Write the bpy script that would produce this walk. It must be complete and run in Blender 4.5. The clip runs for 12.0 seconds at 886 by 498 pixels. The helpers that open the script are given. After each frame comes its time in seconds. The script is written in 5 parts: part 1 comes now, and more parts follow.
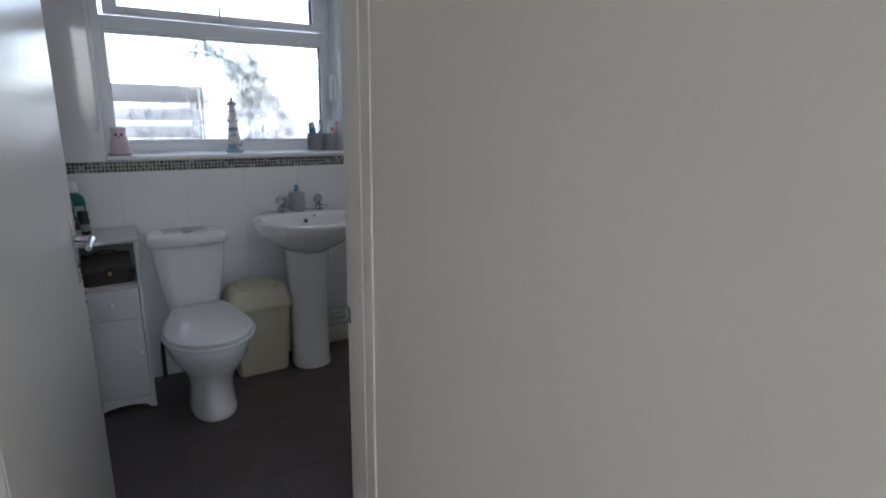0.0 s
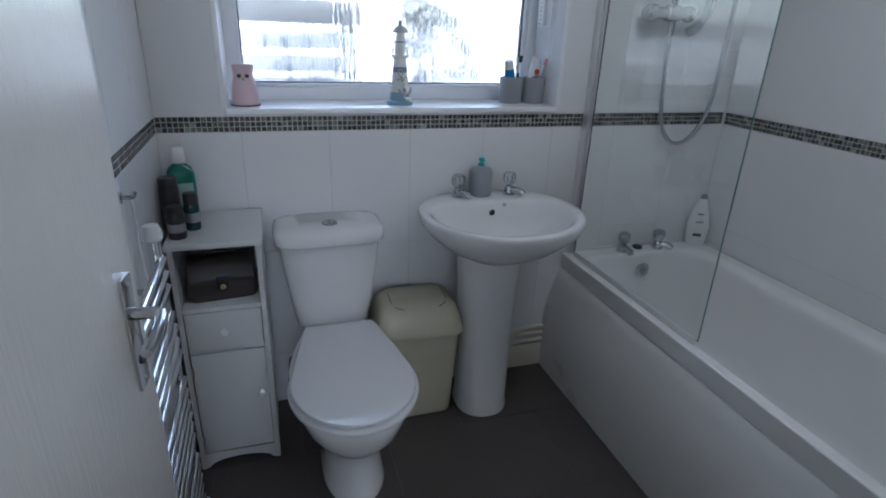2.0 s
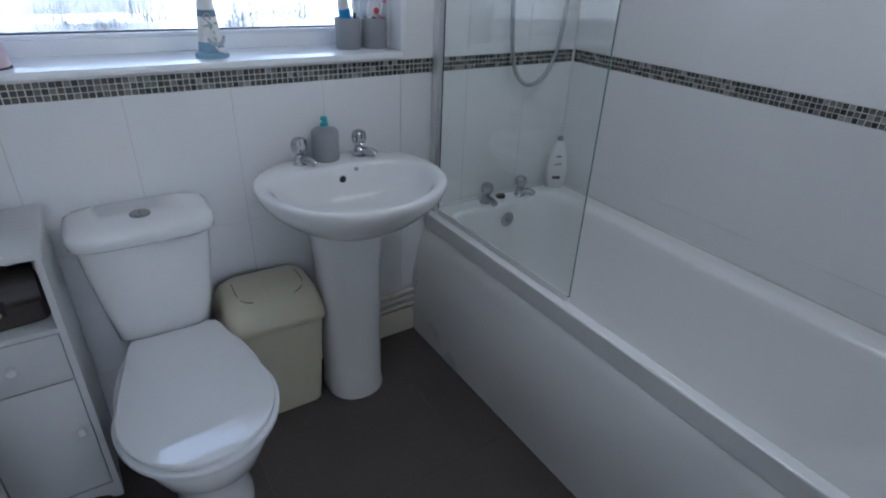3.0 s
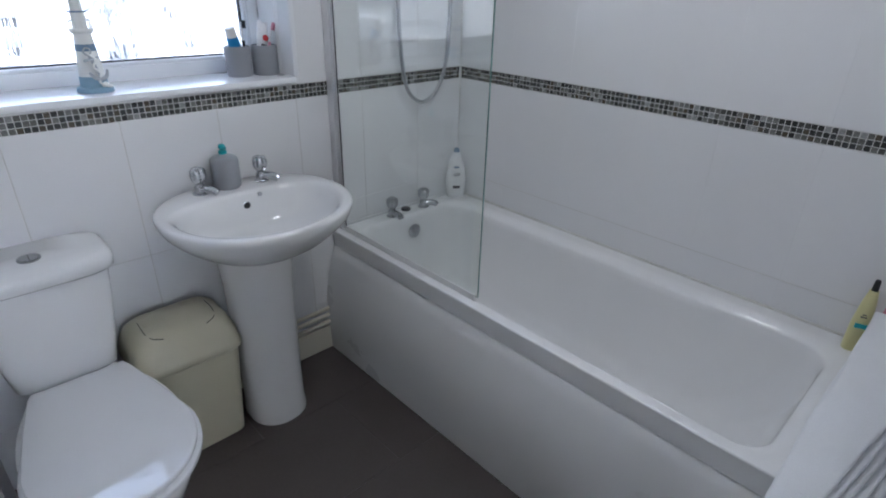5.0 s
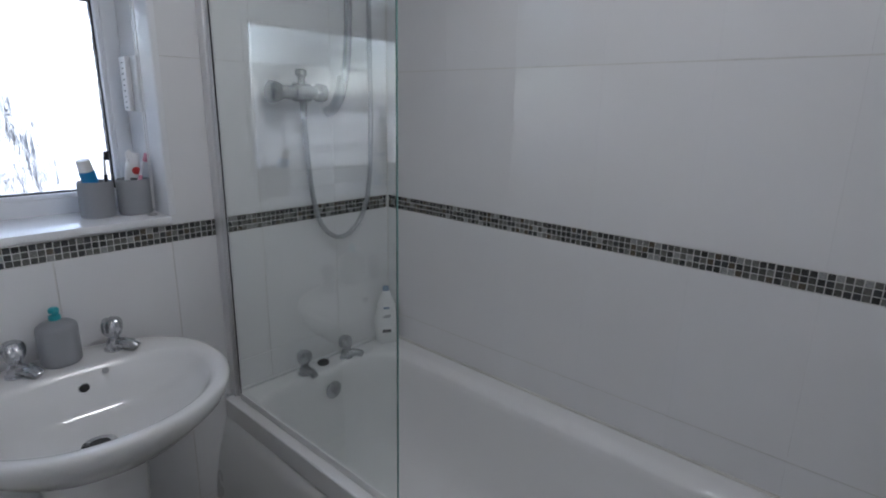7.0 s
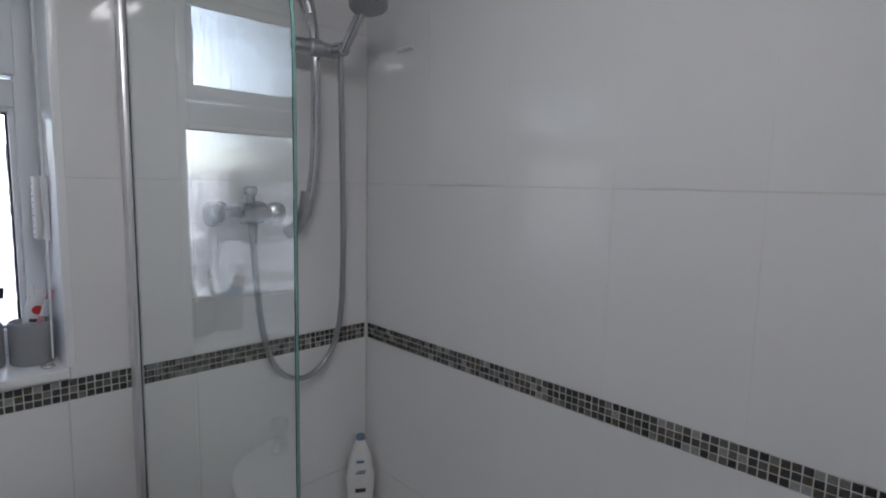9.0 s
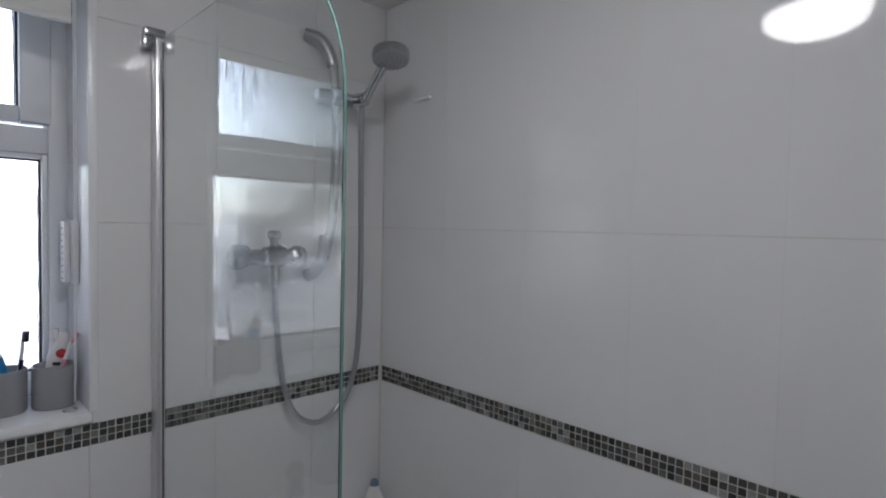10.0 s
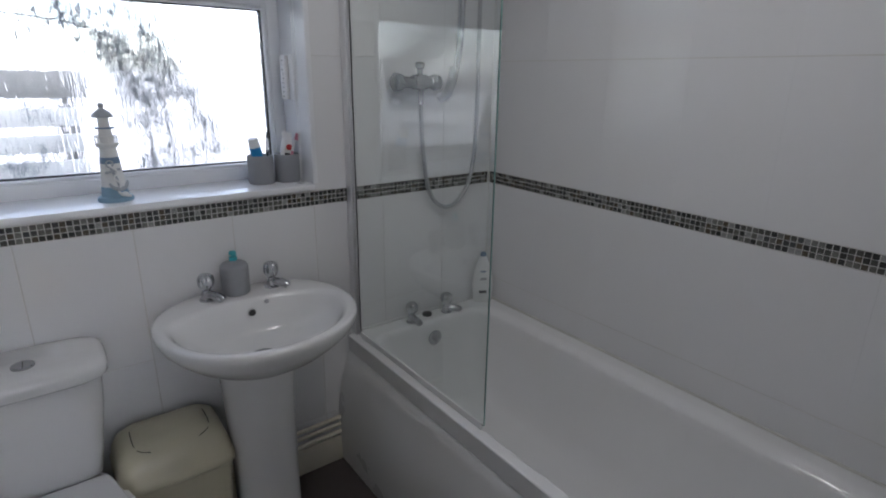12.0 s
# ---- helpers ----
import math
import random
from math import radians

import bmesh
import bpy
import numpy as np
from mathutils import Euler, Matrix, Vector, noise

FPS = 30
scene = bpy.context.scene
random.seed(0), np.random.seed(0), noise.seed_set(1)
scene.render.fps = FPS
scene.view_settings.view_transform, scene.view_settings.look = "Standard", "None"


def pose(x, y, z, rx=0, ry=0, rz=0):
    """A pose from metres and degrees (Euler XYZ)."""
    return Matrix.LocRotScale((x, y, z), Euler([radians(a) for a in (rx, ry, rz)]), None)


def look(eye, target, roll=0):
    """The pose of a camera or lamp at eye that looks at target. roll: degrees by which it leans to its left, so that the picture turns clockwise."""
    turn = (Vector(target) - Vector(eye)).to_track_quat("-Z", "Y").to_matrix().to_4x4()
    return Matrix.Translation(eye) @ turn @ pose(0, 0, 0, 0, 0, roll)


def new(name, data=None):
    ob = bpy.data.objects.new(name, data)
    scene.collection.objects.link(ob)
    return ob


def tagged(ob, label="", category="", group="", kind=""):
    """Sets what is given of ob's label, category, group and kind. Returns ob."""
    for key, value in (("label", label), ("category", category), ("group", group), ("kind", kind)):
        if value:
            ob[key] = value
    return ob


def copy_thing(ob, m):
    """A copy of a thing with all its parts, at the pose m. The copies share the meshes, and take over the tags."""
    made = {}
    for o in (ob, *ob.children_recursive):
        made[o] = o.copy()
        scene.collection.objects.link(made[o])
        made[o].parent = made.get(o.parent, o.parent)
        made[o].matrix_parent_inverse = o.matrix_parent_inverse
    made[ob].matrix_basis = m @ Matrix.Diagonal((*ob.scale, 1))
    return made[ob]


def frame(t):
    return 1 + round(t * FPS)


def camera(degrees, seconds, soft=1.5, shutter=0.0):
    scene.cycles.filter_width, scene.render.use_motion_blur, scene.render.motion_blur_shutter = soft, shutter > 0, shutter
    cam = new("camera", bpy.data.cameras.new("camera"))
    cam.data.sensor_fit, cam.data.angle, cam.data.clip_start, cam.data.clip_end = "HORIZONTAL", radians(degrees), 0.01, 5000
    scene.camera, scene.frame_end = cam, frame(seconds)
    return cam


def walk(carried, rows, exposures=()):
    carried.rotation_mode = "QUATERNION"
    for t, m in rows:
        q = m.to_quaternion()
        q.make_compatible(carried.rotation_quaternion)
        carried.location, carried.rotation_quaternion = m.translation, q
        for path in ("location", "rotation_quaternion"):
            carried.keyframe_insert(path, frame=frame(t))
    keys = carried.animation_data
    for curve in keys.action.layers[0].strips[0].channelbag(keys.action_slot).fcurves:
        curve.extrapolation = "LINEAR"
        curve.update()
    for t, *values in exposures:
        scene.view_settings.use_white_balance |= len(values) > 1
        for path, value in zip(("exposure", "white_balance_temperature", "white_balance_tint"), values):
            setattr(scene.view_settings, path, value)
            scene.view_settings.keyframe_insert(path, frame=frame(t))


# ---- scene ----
cam = camera(78.5, 12.0, 1.9)
PATH = [
    (0, (-0.095, 0.192, 1.396), (0.914, 1.848, 0.905), 1.0),
    (0.5, (0.006, 0.507, 1.362), (0.69, 2.314, 0.845), 0.9),
    (1, (0.018, 0.845, 1.374), (0.477, 2.716, 0.837), 2.0),
    (1.5, (-0.006, 1.112, 1.41), (0.495, 2.941, 0.776), 2.2),
    (2, (0.009, 1.308, 1.434), (0.59, 3.066, 0.676), 2.3),
    (2.5, (0.071, 1.432, 1.456), (0.866, 3.048, 0.587), 2.4),
    (3, (0.135, 1.501, 1.448), (1.113, 2.969, 0.507), 2.4),
    (3.2, (0.162, 1.52, 1.425), (1.193, 2.931, 0.453), 2.1),
    (4.8, (0.086, 1.451, 1.445), (1.296, 2.71, 0.471), 1.4),
    (5, (0.096, 1.436, 1.473), (1.342, 2.728, 0.59), 1.4),
    (5.5, (0.108, 1.438, 1.514), (1.436, 2.776, 0.848), 1.7),
    (6, (0.145, 1.439, 1.512), (1.534, 2.782, 0.996), 1.4),
    (6.5, (0.274, 1.539, 1.508), (1.7, 2.858, 1.03), 1.3),
    (7, (0.477, 1.639, 1.482), (1.913, 2.934, 0.969), 1.1),
    (7.2, (0.586, 1.678, 1.475), (1.999, 2.99, 0.943), 0.7),
    (8.8, (0.85, 1.777, 1.584), (2.24, 3.185, 1.293), 1.2),
    (9, (0.857, 1.78, 1.594), (2.237, 3.209, 1.362), 1.2),
    (9.5, (0.852, 1.788, 1.61), (2.224, 3.239, 1.512), 1.1),
    (10, (0.791, 1.804, 1.6), (2.19, 3.23, 1.52), 1.2),
    (10.5, (0.651, 1.808, 1.554), (2.076, 3.198, 1.363), 1.0),
    (11, (0.493, 1.743, 1.524), (1.937, 3.074, 1.145), 1.0),
    (11.5, (0.391, 1.61, 1.528), (1.771, 2.958, 0.999), 0.9),
    (12, (0.306, 1.432, 1.536), (1.451, 2.955, 0.927), 0.8),
]
EXPOSURES = [
    (0.0, 2.6, 5900, 12), (0.5, 2.6, 5900, 12), (1.0, 2.75, 5800, 11), (1.5, 2.84, 5560, 10), (2.0, 2.98, 5530, 10), (2.5, 3.08, 5400, 10),
    (3.0, 3.23, 5430, 10), (5.0, 3.60, 5740, 12), (5.5, 3.47, 5830, 13), (6.0, 3.28, 5850, 13), (6.5, 3.2, 5850, 13), (7.0, 3.08, 5900, 13),
    (9.0, 2.97, 6100, 14), (10.5, 2.97, 6150, 14), (11.5, 2.93, 6130, 14), (12.0, 2.88, 6130, 14)]
walk(cam, [(t, look(eye, target, roll)) for t, eye, target, roll in PATH], EXPOSURES)

# ---- world and lights ----
world = bpy.data.worlds.new("sky")
scene.world = world
world.use_nodes = True
wn = world.node_tree.nodes
sky = wn.new("ShaderNodeTexSky")
sky.sky_type, sky.sun_disc = "NISHITA", False
sky.sun_elevation, sky.sun_rotation = radians(48), radians(200)
sky.dust_density, sky.air_density = 2.0, 1.0
wn["Background"].inputs["Strength"].default_value = 0.15
pale = wn.new("ShaderNodeHueSaturation")      # a thin white overcast
pale.inputs["Saturation"].default_value = 0.52
world.node_tree.links.new(sky.outputs[0], pale.inputs["Color"])
world.node_tree.links.new(pale.outputs[0], wn["Background"].inputs["Color"])

sun = new("sun", bpy.data.lights.new("sun", "SUN"))
sun.data.energy, sun.data.angle, sun.data.color = 0.9, radians(14), (1.0, 0.98, 0.95)
sun.matrix_world = look((0, 0, 0), (math.sin(radians(20)) * 0.67, math.cos(radians(20)) * 0.67, -0.74))


# ---- materials ----
def material(name, rgb, rough=0.5, metal=0.0, vary=0.06, scale=6.0, grain=0.0, grain_scale=200.0, bump=0.0,
             bump_scale=40.0, spec=0.5, coat=0.0, stretch=(1, 1, 1), per_piece=0.0, rough_vary=0.08):
    """A surface with broad and fine variation in colour, gloss and relief."""
    m = bpy.data.materials.new(name)
    m.use_nodes = True
    t = m.node_tree
    n, link = t.nodes, t.links.new
    b = n["Principled BSDF"]
    co = n.new("ShaderNodeTexCoord")
    mp = n.new("ShaderNodeMapping")
    mp.inputs["Scale"].default_value = stretch
    link(co.outputs["Object"], mp.inputs["Vector"])
    big = n.new("ShaderNodeTexNoise")
    big.inputs["Scale"].default_value, big.inputs["Detail"].default_value = scale, 4
    fine = n.new("ShaderNodeTexNoise")
    fine.inputs["Scale"].default_value, fine.inputs["Detail"].default_value = grain_scale, 3
    link(mp.outputs[0], big.inputs["Vector"])
    link(mp.outputs[0], fine.inputs["Vector"])
    add = n.new("ShaderNodeMath")
    add.operation = "MULTIPLY_ADD"
    link(big.outputs["Fac"], add.inputs[0])
    add.inputs[1].default_value, add.inputs[2].default_value = 2 * vary, 1 - vary
    last = add.outputs[0]
    if grain:
        g = n.new("ShaderNodeMath")
        g.operation = "MULTIPLY_ADD"
        link(fine.outputs["Fac"], g.inputs[0])
        g.inputs[1].default_value = 2 * grain
        sub = n.new("ShaderNodeMath")
        sub.operation = "SUBTRACT"
        link(last, sub.inputs[0])
        sub.inputs[1].default_value = grain
        link(sub.outputs[0], g.inputs[2])
        last = g.outputs[0]
    if per_piece:
        info = n.new("ShaderNodeObjectInfo")
        p = n.new("ShaderNodeMath")
        p.operation = "MULTIPLY_ADD"
        link(info.outputs["Random"], p.inputs[0])
        p.inputs[1].default_value = 2 * per_piece
        sub = n.new("ShaderNodeMath")
        sub.operation = "SUBTRACT"
        link(last, sub.inputs[0])
        sub.inputs[1].default_value = per_piece
        link(sub.outputs[0], p.inputs[2])
        last = p.outputs[0]
    mul = n.new("ShaderNodeVectorMath")
    mul.operation = "SCALE"
    mul.inputs[0].default_value = rgb
    link(last, mul.inputs["Scale"])
    link(mul.outputs[0], b.inputs["Base Color"])
    r = n.new("ShaderNodeMath")
    r.operation = "MULTIPLY_ADD"
    link(big.outputs["Fac"], r.inputs[0])
    r.inputs[1].default_value, r.inputs[2].default_value = 2 * rough_vary * rough, rough * (1 - rough_vary)
    link(r.outputs[0], b.inputs["Roughness"])
    b.inputs["Metallic"].default_value = metal
    b.inputs["Specular IOR Level"].default_value = spec
    b.inputs["Coat Weight"].default_value = coat
    if bump:
        relief = n.new("ShaderNodeTexNoise")
        relief.inputs["Scale"].default_value, relief.inputs["Detail"].default_value = bump_scale, 4
        link(mp.outputs[0], relief.inputs["Vector"])
        bp = n.new("ShaderNodeBump")
        bp.inputs["Strength"].default_value, bp.inputs["Distance"].default_value = bump, 0.002
        link(relief.outputs["Fac"], bp.inputs["Height"])
        link(bp.outputs[0], b.inputs["Normal"])
    return m


TILE = material("glazed white tile", (0.78, 0.78, 0.79), 0.055, vary=0.02, scale=2, per_piece=0.006, bump=0.018, bump_scale=9)
GROUT = material("grey grout", (0.66, 0.65, 0.63), 0.85, vary=0.15, scale=12, grain=0.08, bump=0.3, bump_scale=300)
PAINT = material("cream wall paint", (0.84, 0.81, 0.745), 0.6, vary=0.03, scale=1.5, grain=0.012, grain_scale=400, bump=0.12, bump_scale=160)
WHITE_PAINT = material("white ceiling paint", (0.8, 0.8, 0.78), 0.8, vary=0.02, grain=0.01, bump=0.1, bump_scale=150)
GLOSS = material("cream gloss woodwork", (0.81, 0.785, 0.725), 0.5, vary=0.03, scale=3, bump=0.08, bump_scale=60, stretch=(6, 6, 1))
UPVC = material("white window plastic", (0.8, 0.82, 0.85), 0.3, vary=0.02, scale=5, grain=0.005)
LINING = material("glossy white sill plastic", (0.85, 0.86, 0.88), 0.22, vary=0.02, scale=5)
CERAMIC = material("white sanitary ceramic", (0.77, 0.77, 0.77), 0.08, vary=0.012, scale=4, coat=0.3)
ACRYLIC = material("white bath acrylic", (0.86, 0.86, 0.86), 0.10, vary=0.015, scale=3)
PANEL = material("white plastic bath panel", (0.74, 0.74, 0.74), 0.28, vary=0.025, scale=4)
SEAT = material("white plastic seat", (0.75, 0.76, 0.78), 0.035, vary=0.012, scale=6, coat=0.8)
CHROME = material("chrome", (0.56, 0.57, 0.59), 0.09, metal=1.0, vary=0.04, scale=14, rough_vary=0.4)
DULL_CHROME = material("brushed aluminium", (0.45, 0.46, 0.48), 0.3, metal=1.0, vary=0.06, scale=20, stretch=(1, 1, 0.1))
# chrome coloured darker to imitate the dim room mirrored in the shower mixer
DARK_CHROME = material("darkened chrome", (0.40, 0.405, 0.41), 0.16, metal=1.0, vary=0.1, scale=30, rough_vary=0.4)
ALLOY = material("polished aluminium", (0.78, 0.78, 0.79), 0.32, metal=0.75, vary=0.04, scale=20, stretch=(1, 1, 0.1))
SEALANT = material("greyed sealant", (0.66, 0.65, 0.62), 0.5, vary=0.25, scale=5)
DARK = material("dark rubber", (0.03, 0.03, 0.032), 0.6)
CREAM = material("cream bin plastic", (0.58, 0.54, 0.40), 0.32, vary=0.03, scale=5, bump=0.06, bump_scale=120)
CABINET = material("white painted board", (0.607, 0.607, 0.607), 0.35, vary=0.025, scale=6, bump=0.06, bump_scale=80)
FLOOR = material("dark grey floor tile", (0.074, 0.061, 0.058), 0.42, vary=0.32, scale=3.5, grain=0.14, grain_scale=90, bump=0.14,
                 bump_scale=60, per_piece=0.06)
FLOOR_JOINT = material("pale floor joint", (0.13, 0.12, 0.115), 0.8, vary=0.2)
CARPET = material("beige hall carpet", (0.32, 0.27, 0.21), 0.95, vary=0.1, grain=0.2, grain_scale=400, bump=0.6, bump_scale=300)
GREY = material("grey stoneware", (0.30, 0.31, 0.33), 0.55, vary=0.05, grain=0.05, grain_scale=300, bump=0.3, bump_scale=250)
PALE_GREY = material("pale grey paint", (0.42, 0.45, 0.48), 0.6, vary=0.08, scale=30)
PALE_BLUE = material("pale blue paint", (0.25, 0.40, 0.52), 0.6, vary=0.1, scale=30)
NAVY = material("slate blue paint", (0.17, 0.25, 0.36), 0.6, vary=0.1, scale=30)
WOOD_WHITE = material("chalky white paint", (0.80, 0.80, 0.78), 0.65, vary=0.06, scale=40)
PINK = material("pink ceramic", (0.66, 0.50, 0.54), 0.35, vary=0.04, scale=20)
GREEN = material("green mouthwash bottle", (0.01, 0.16, 0.13), 0.2, vary=0.08, scale=12)
TEAL = material("teal plastic", (0.03, 0.40, 0.45), 0.3)
BLACK = material("black plastic", (0.015, 0.015, 0.017), 0.3)
WHITE = material("white plastic", (0.8, 0.8, 0.8), 0.3, vary=0.02)
BAG = material("brown leather", (0.040, 0.031, 0.028), 0.5, vary=0.2, scale=14, grain=0.1, bump=0.35, bump_scale=180)
BRASS = material("brass", (0.55, 0.42, 0.22), 0.25, metal=1.0)
TOWEL = material("white towelling", (0.80, 0.81, 0.83), 0.95, vary=0.05, scale=10, grain=0.06, grain_scale=500, bump=1.0, bump_scale=260)
YELLOW = material("yellow plastic", (0.70, 0.66, 0.34), 0.35, vary=0.03)
RED = material("red plastic", (0.55, 0.05, 0.05), 0.35)
ROSE = material("pink plastic", (0.62, 0.25, 0.33), 0.35)
BLUE = material("blue plastic", (0.02, 0.25, 0.55), 0.3)
PRINT = material("dark print", (0.06, 0.06, 0.065), 0.5)
PIPE = material("painted pipe", (0.70, 0.66, 0.55), 0.35, vary=0.05)
BLIND = material("white blind fabric", (0.78, 0.78, 0.76), 0.8, vary=0.02, bump=0.2, bump_scale=400)
LEAF = material("hedge green", (0.080, 0.105, 0.065), 0.8, vary=0.4, scale=9, grain=0.2, grain_scale=40)
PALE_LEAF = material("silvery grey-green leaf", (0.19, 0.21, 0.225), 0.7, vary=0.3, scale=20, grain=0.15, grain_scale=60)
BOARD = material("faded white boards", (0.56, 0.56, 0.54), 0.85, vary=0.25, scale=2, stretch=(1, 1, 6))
FENCE = material("weathered fence", (0.20, 0.20, 0.195), 0.85, vary=0.2, scale=3, stretch=(1, 1, 6))
PAVING = material("pale concrete paving", (0.36, 0.35, 0.34), 0.9, vary=0.3, scale=1.2, grain=0.2, grain_scale=30)


def glass(name, rgb, rough, ribs=0.0):
    m = bpy.data.materials.new(name)
    m.use_nodes = True
    n, link = m.node_tree.nodes, m.node_tree.links.new
    b = n["Principled BSDF"]
    b.inputs["Base Color"].default_value = (*rgb, 1)
    b.inputs["Roughness"].default_value, b.inputs["IOR"].default_value = rough, 1.5
    b.inputs["Transmission Weight"].default_value = 1.0
    if ribs:
        co = n.new("ShaderNodeTexCoord")
        mp = n.new("ShaderNodeMapping")
        mp.inputs["Scale"].default_value = (62, 1, 5.5)
        link(co.outputs["Object"], mp.inputs["Vector"])
        tx = n.new("ShaderNodeTexNoise")
        tx.inputs["Scale"].default_value, tx.inputs["Detail"].default_value = 1.0, 2.5
        tx.inputs["Distortion"].default_value = 0.35
        link(mp.outputs[0], tx.inputs["Vector"])
        mp2 = n.new("ShaderNodeMapping")
        mp2.inputs["Scale"].default_value = (95, 1, 20)
        link(co.outputs["Object"], mp2.inputs["Vector"])
        tx2 = n.new("ShaderNodeTexNoise")
        tx2.inputs["Scale"].default_value, tx2.inputs["Detail"].default_value = 1.0, 1.5
        link(mp2.outputs[0], tx2.inputs["Vector"])
        mix = n.new("ShaderNodeMath")
        mix.operation = "MULTIPLY_ADD"
        mix.inputs[1].default_value = 0.5
        link(tx2.outputs["Fac"], mix.inputs[0])
        link(tx.outputs["Fac"], mix.inputs[2])
        bp = n.new("ShaderNodeBump")
        bp.inputs["Strength"].default_value, bp.inputs["Distance"].default_value = 1.0, ribs
        link(mix.outputs[0], bp.inputs["Height"])
        link(bp.outputs[0], b.inputs["Normal"])
    return m


SCREEN = glass("clear screen glass", (0.925, 0.965, 0.95), 0.0)
OBSCURE = glass("streaked obscure glass", (0.97, 0.99, 1.0), 0.02, ribs=0.009)
EDGE = material("green glass edge", (0.20, 0.36, 0.33), 0.12, vary=0.1)

# gloss paint over a pressed wood grain
DOOR = material("white gloss door", (0.79, 0.765, 0.72), 0.23, vary=0.02, scale=4, bump=0.5, bump_scale=1.0, stretch=(150, 150, 13))


def mosaic_material():
    m = bpy.data.materials.new("mixed stone and glass mosaic")
    m.use_nodes = True
    n, link = m.node_tree.nodes, m.node_tree.links.new
    b = n["Principled BSDF"]
    info, geo = n.new("ShaderNodeObjectInfo"), n.new("ShaderNodeNewGeometry")
    add, fr = n.new("ShaderNodeMath"), n.new("ShaderNodeMath")
    link(info.outputs["Random"], add.inputs[0])
    link(geo.outputs["Random Per Island"], add.inputs[1])
    fr.operation = "FRACT"
    link(add.outputs[0], fr.inputs[0])
    ramp = n.new("ShaderNodeValToRGB")
    e = ramp.color_ramp
    e.interpolation = "CONSTANT"
    e.elements[0].color = (0.045, 0.047, 0.046, 1)
    e.elements[1].position, e.elements[1].color = 0.24, (0.085, 0.086, 0.080, 1)
    for p, c in ((0.42, (0.14, 0.14, 0.128)), (0.57, (0.062, 0.066, 0.069)), (0.72, (0.20, 0.20, 0.19)),
                 (0.82, (0.10, 0.085, 0.065)), (0.92, (0.31, 0.315, 0.31))):
        s = e.elements.new(p)
        s.color = (*c, 1)
    link(fr.outputs[0], ramp.inputs[0])
    co, tx = n.new("ShaderNodeTexCoord"), n.new("ShaderNodeTexNoise")
    tx.inputs["Scale"].default_value = 160
    link(co.outputs["Object"], tx.inputs["Vector"])
    mx = n.new("ShaderNodeVectorMath")
    mx.operation = "SCALE"
    sc = n.new("ShaderNodeMath")
    sc.operation = "MULTIPLY_ADD"
    sc.inputs[1].default_value, sc.inputs[2].default_value = 1.1, 0.45
    link(tx.outputs["Fac"], sc.inputs[0])
    link(ramp.outputs[0], mx.inputs[0])
    link(sc.outputs[0], mx.inputs["Scale"])
    link(mx.outputs[0], b.inputs["Base Color"])
    b.inputs["Roughness"].default_value = 0.22
    return m


MOSAIC = mosaic_material()

LAMP = bpy.data.materials.new("lit opal diffuser")
LAMP.use_nodes = True
LAMP.node_tree.nodes["Principled BSDF"].inputs["Emission Color"].default_value = (1.0, 0.975, 0.925, 1)
LAMP.node_tree.nodes["Principled BSDF"].inputs["Emission Strength"].default_value = 2.6


# ---- mesh tools ----
def finish(name, bm, mat, smooth=35):
    me = bpy.data.meshes.new(name)
    bmesh.ops.recalc_face_normals(bm, faces=bm.faces)
    bm.to_mesh(me)
    bm.free()
    if mat:
        me.materials.append(mat)
    if smooth:
        me.polygons.foreach_set("use_smooth", [True] * len(me.polygons))
        me.set_sharp_from_angle(angle=radians(smooth))
    return me


def thing(name, label, category, at=(0, 0, 0), group="", turn=0.0):
    ob = new(name)
    ob.empty_display_size = 0.05
    ob.matrix_world = pose(*at, 0, 0, turn)
    return tagged(ob, label, category, group)


def part(name, bm, mat, parent, label="", smooth=35):
    """One mesh object; its coordinates are those of the parent."""
    ob = new(name, finish(name, bm, mat, smooth))
    ob.parent = parent
    return tagged(ob, label)


def solo(name, bm, mat, label, category="", kind="", smooth=35):
    ob = new(name, finish(name, bm, mat, smooth))
    return tagged(ob, label, category, "", kind)


def box(x0, x1, y0, y1, z0, z1, bevel=0.0, bm=None, seg=2):
    own = bm is None
    b = bmesh.new()
    vs = [b.verts.new((x, y, z)) for x in (x0, x1) for y in (y0, y1) for z in (z0, z1)]
    for f in ((0, 1, 3, 2), (4, 6, 7, 5), (0, 4, 5, 1), (2, 3, 7, 6), (0, 2, 6, 4), (1, 5, 7, 3)):
        b.faces.new([vs[i] for i in f])
    if bevel:
        bmesh.ops.bevel(b, geom=b.edges[:], offset=bevel, segments=seg, profile=0.6, affect="EDGES")
    if own:
        return b
    me = bpy.data.meshes.new("tmp")
    b.to_mesh(me)
    b.free()
    bm.from_mesh(me)
    bpy.data.meshes.remove(me)
    return bm


def loft(rings, bm=None, cap=True, close=False):
    bm = bm or bmesh.new()
    rows = [[bm.verts.new(p) for p in ring] for ring in rings]
    k = len(rows[0])
    pairs = list(zip(rows, rows[1:])) + ([(rows[-1], rows[0])] if close else [])
    for a, b in pairs:
        for i in range(k):
            bm.faces.new((a[i], a[(i + 1) % k], b[(i + 1) % k], b[i]))
    if cap and not close:
        bm.faces.new(rows[0])
        bm.faces.new(rows[-1][::-1])
    return bm


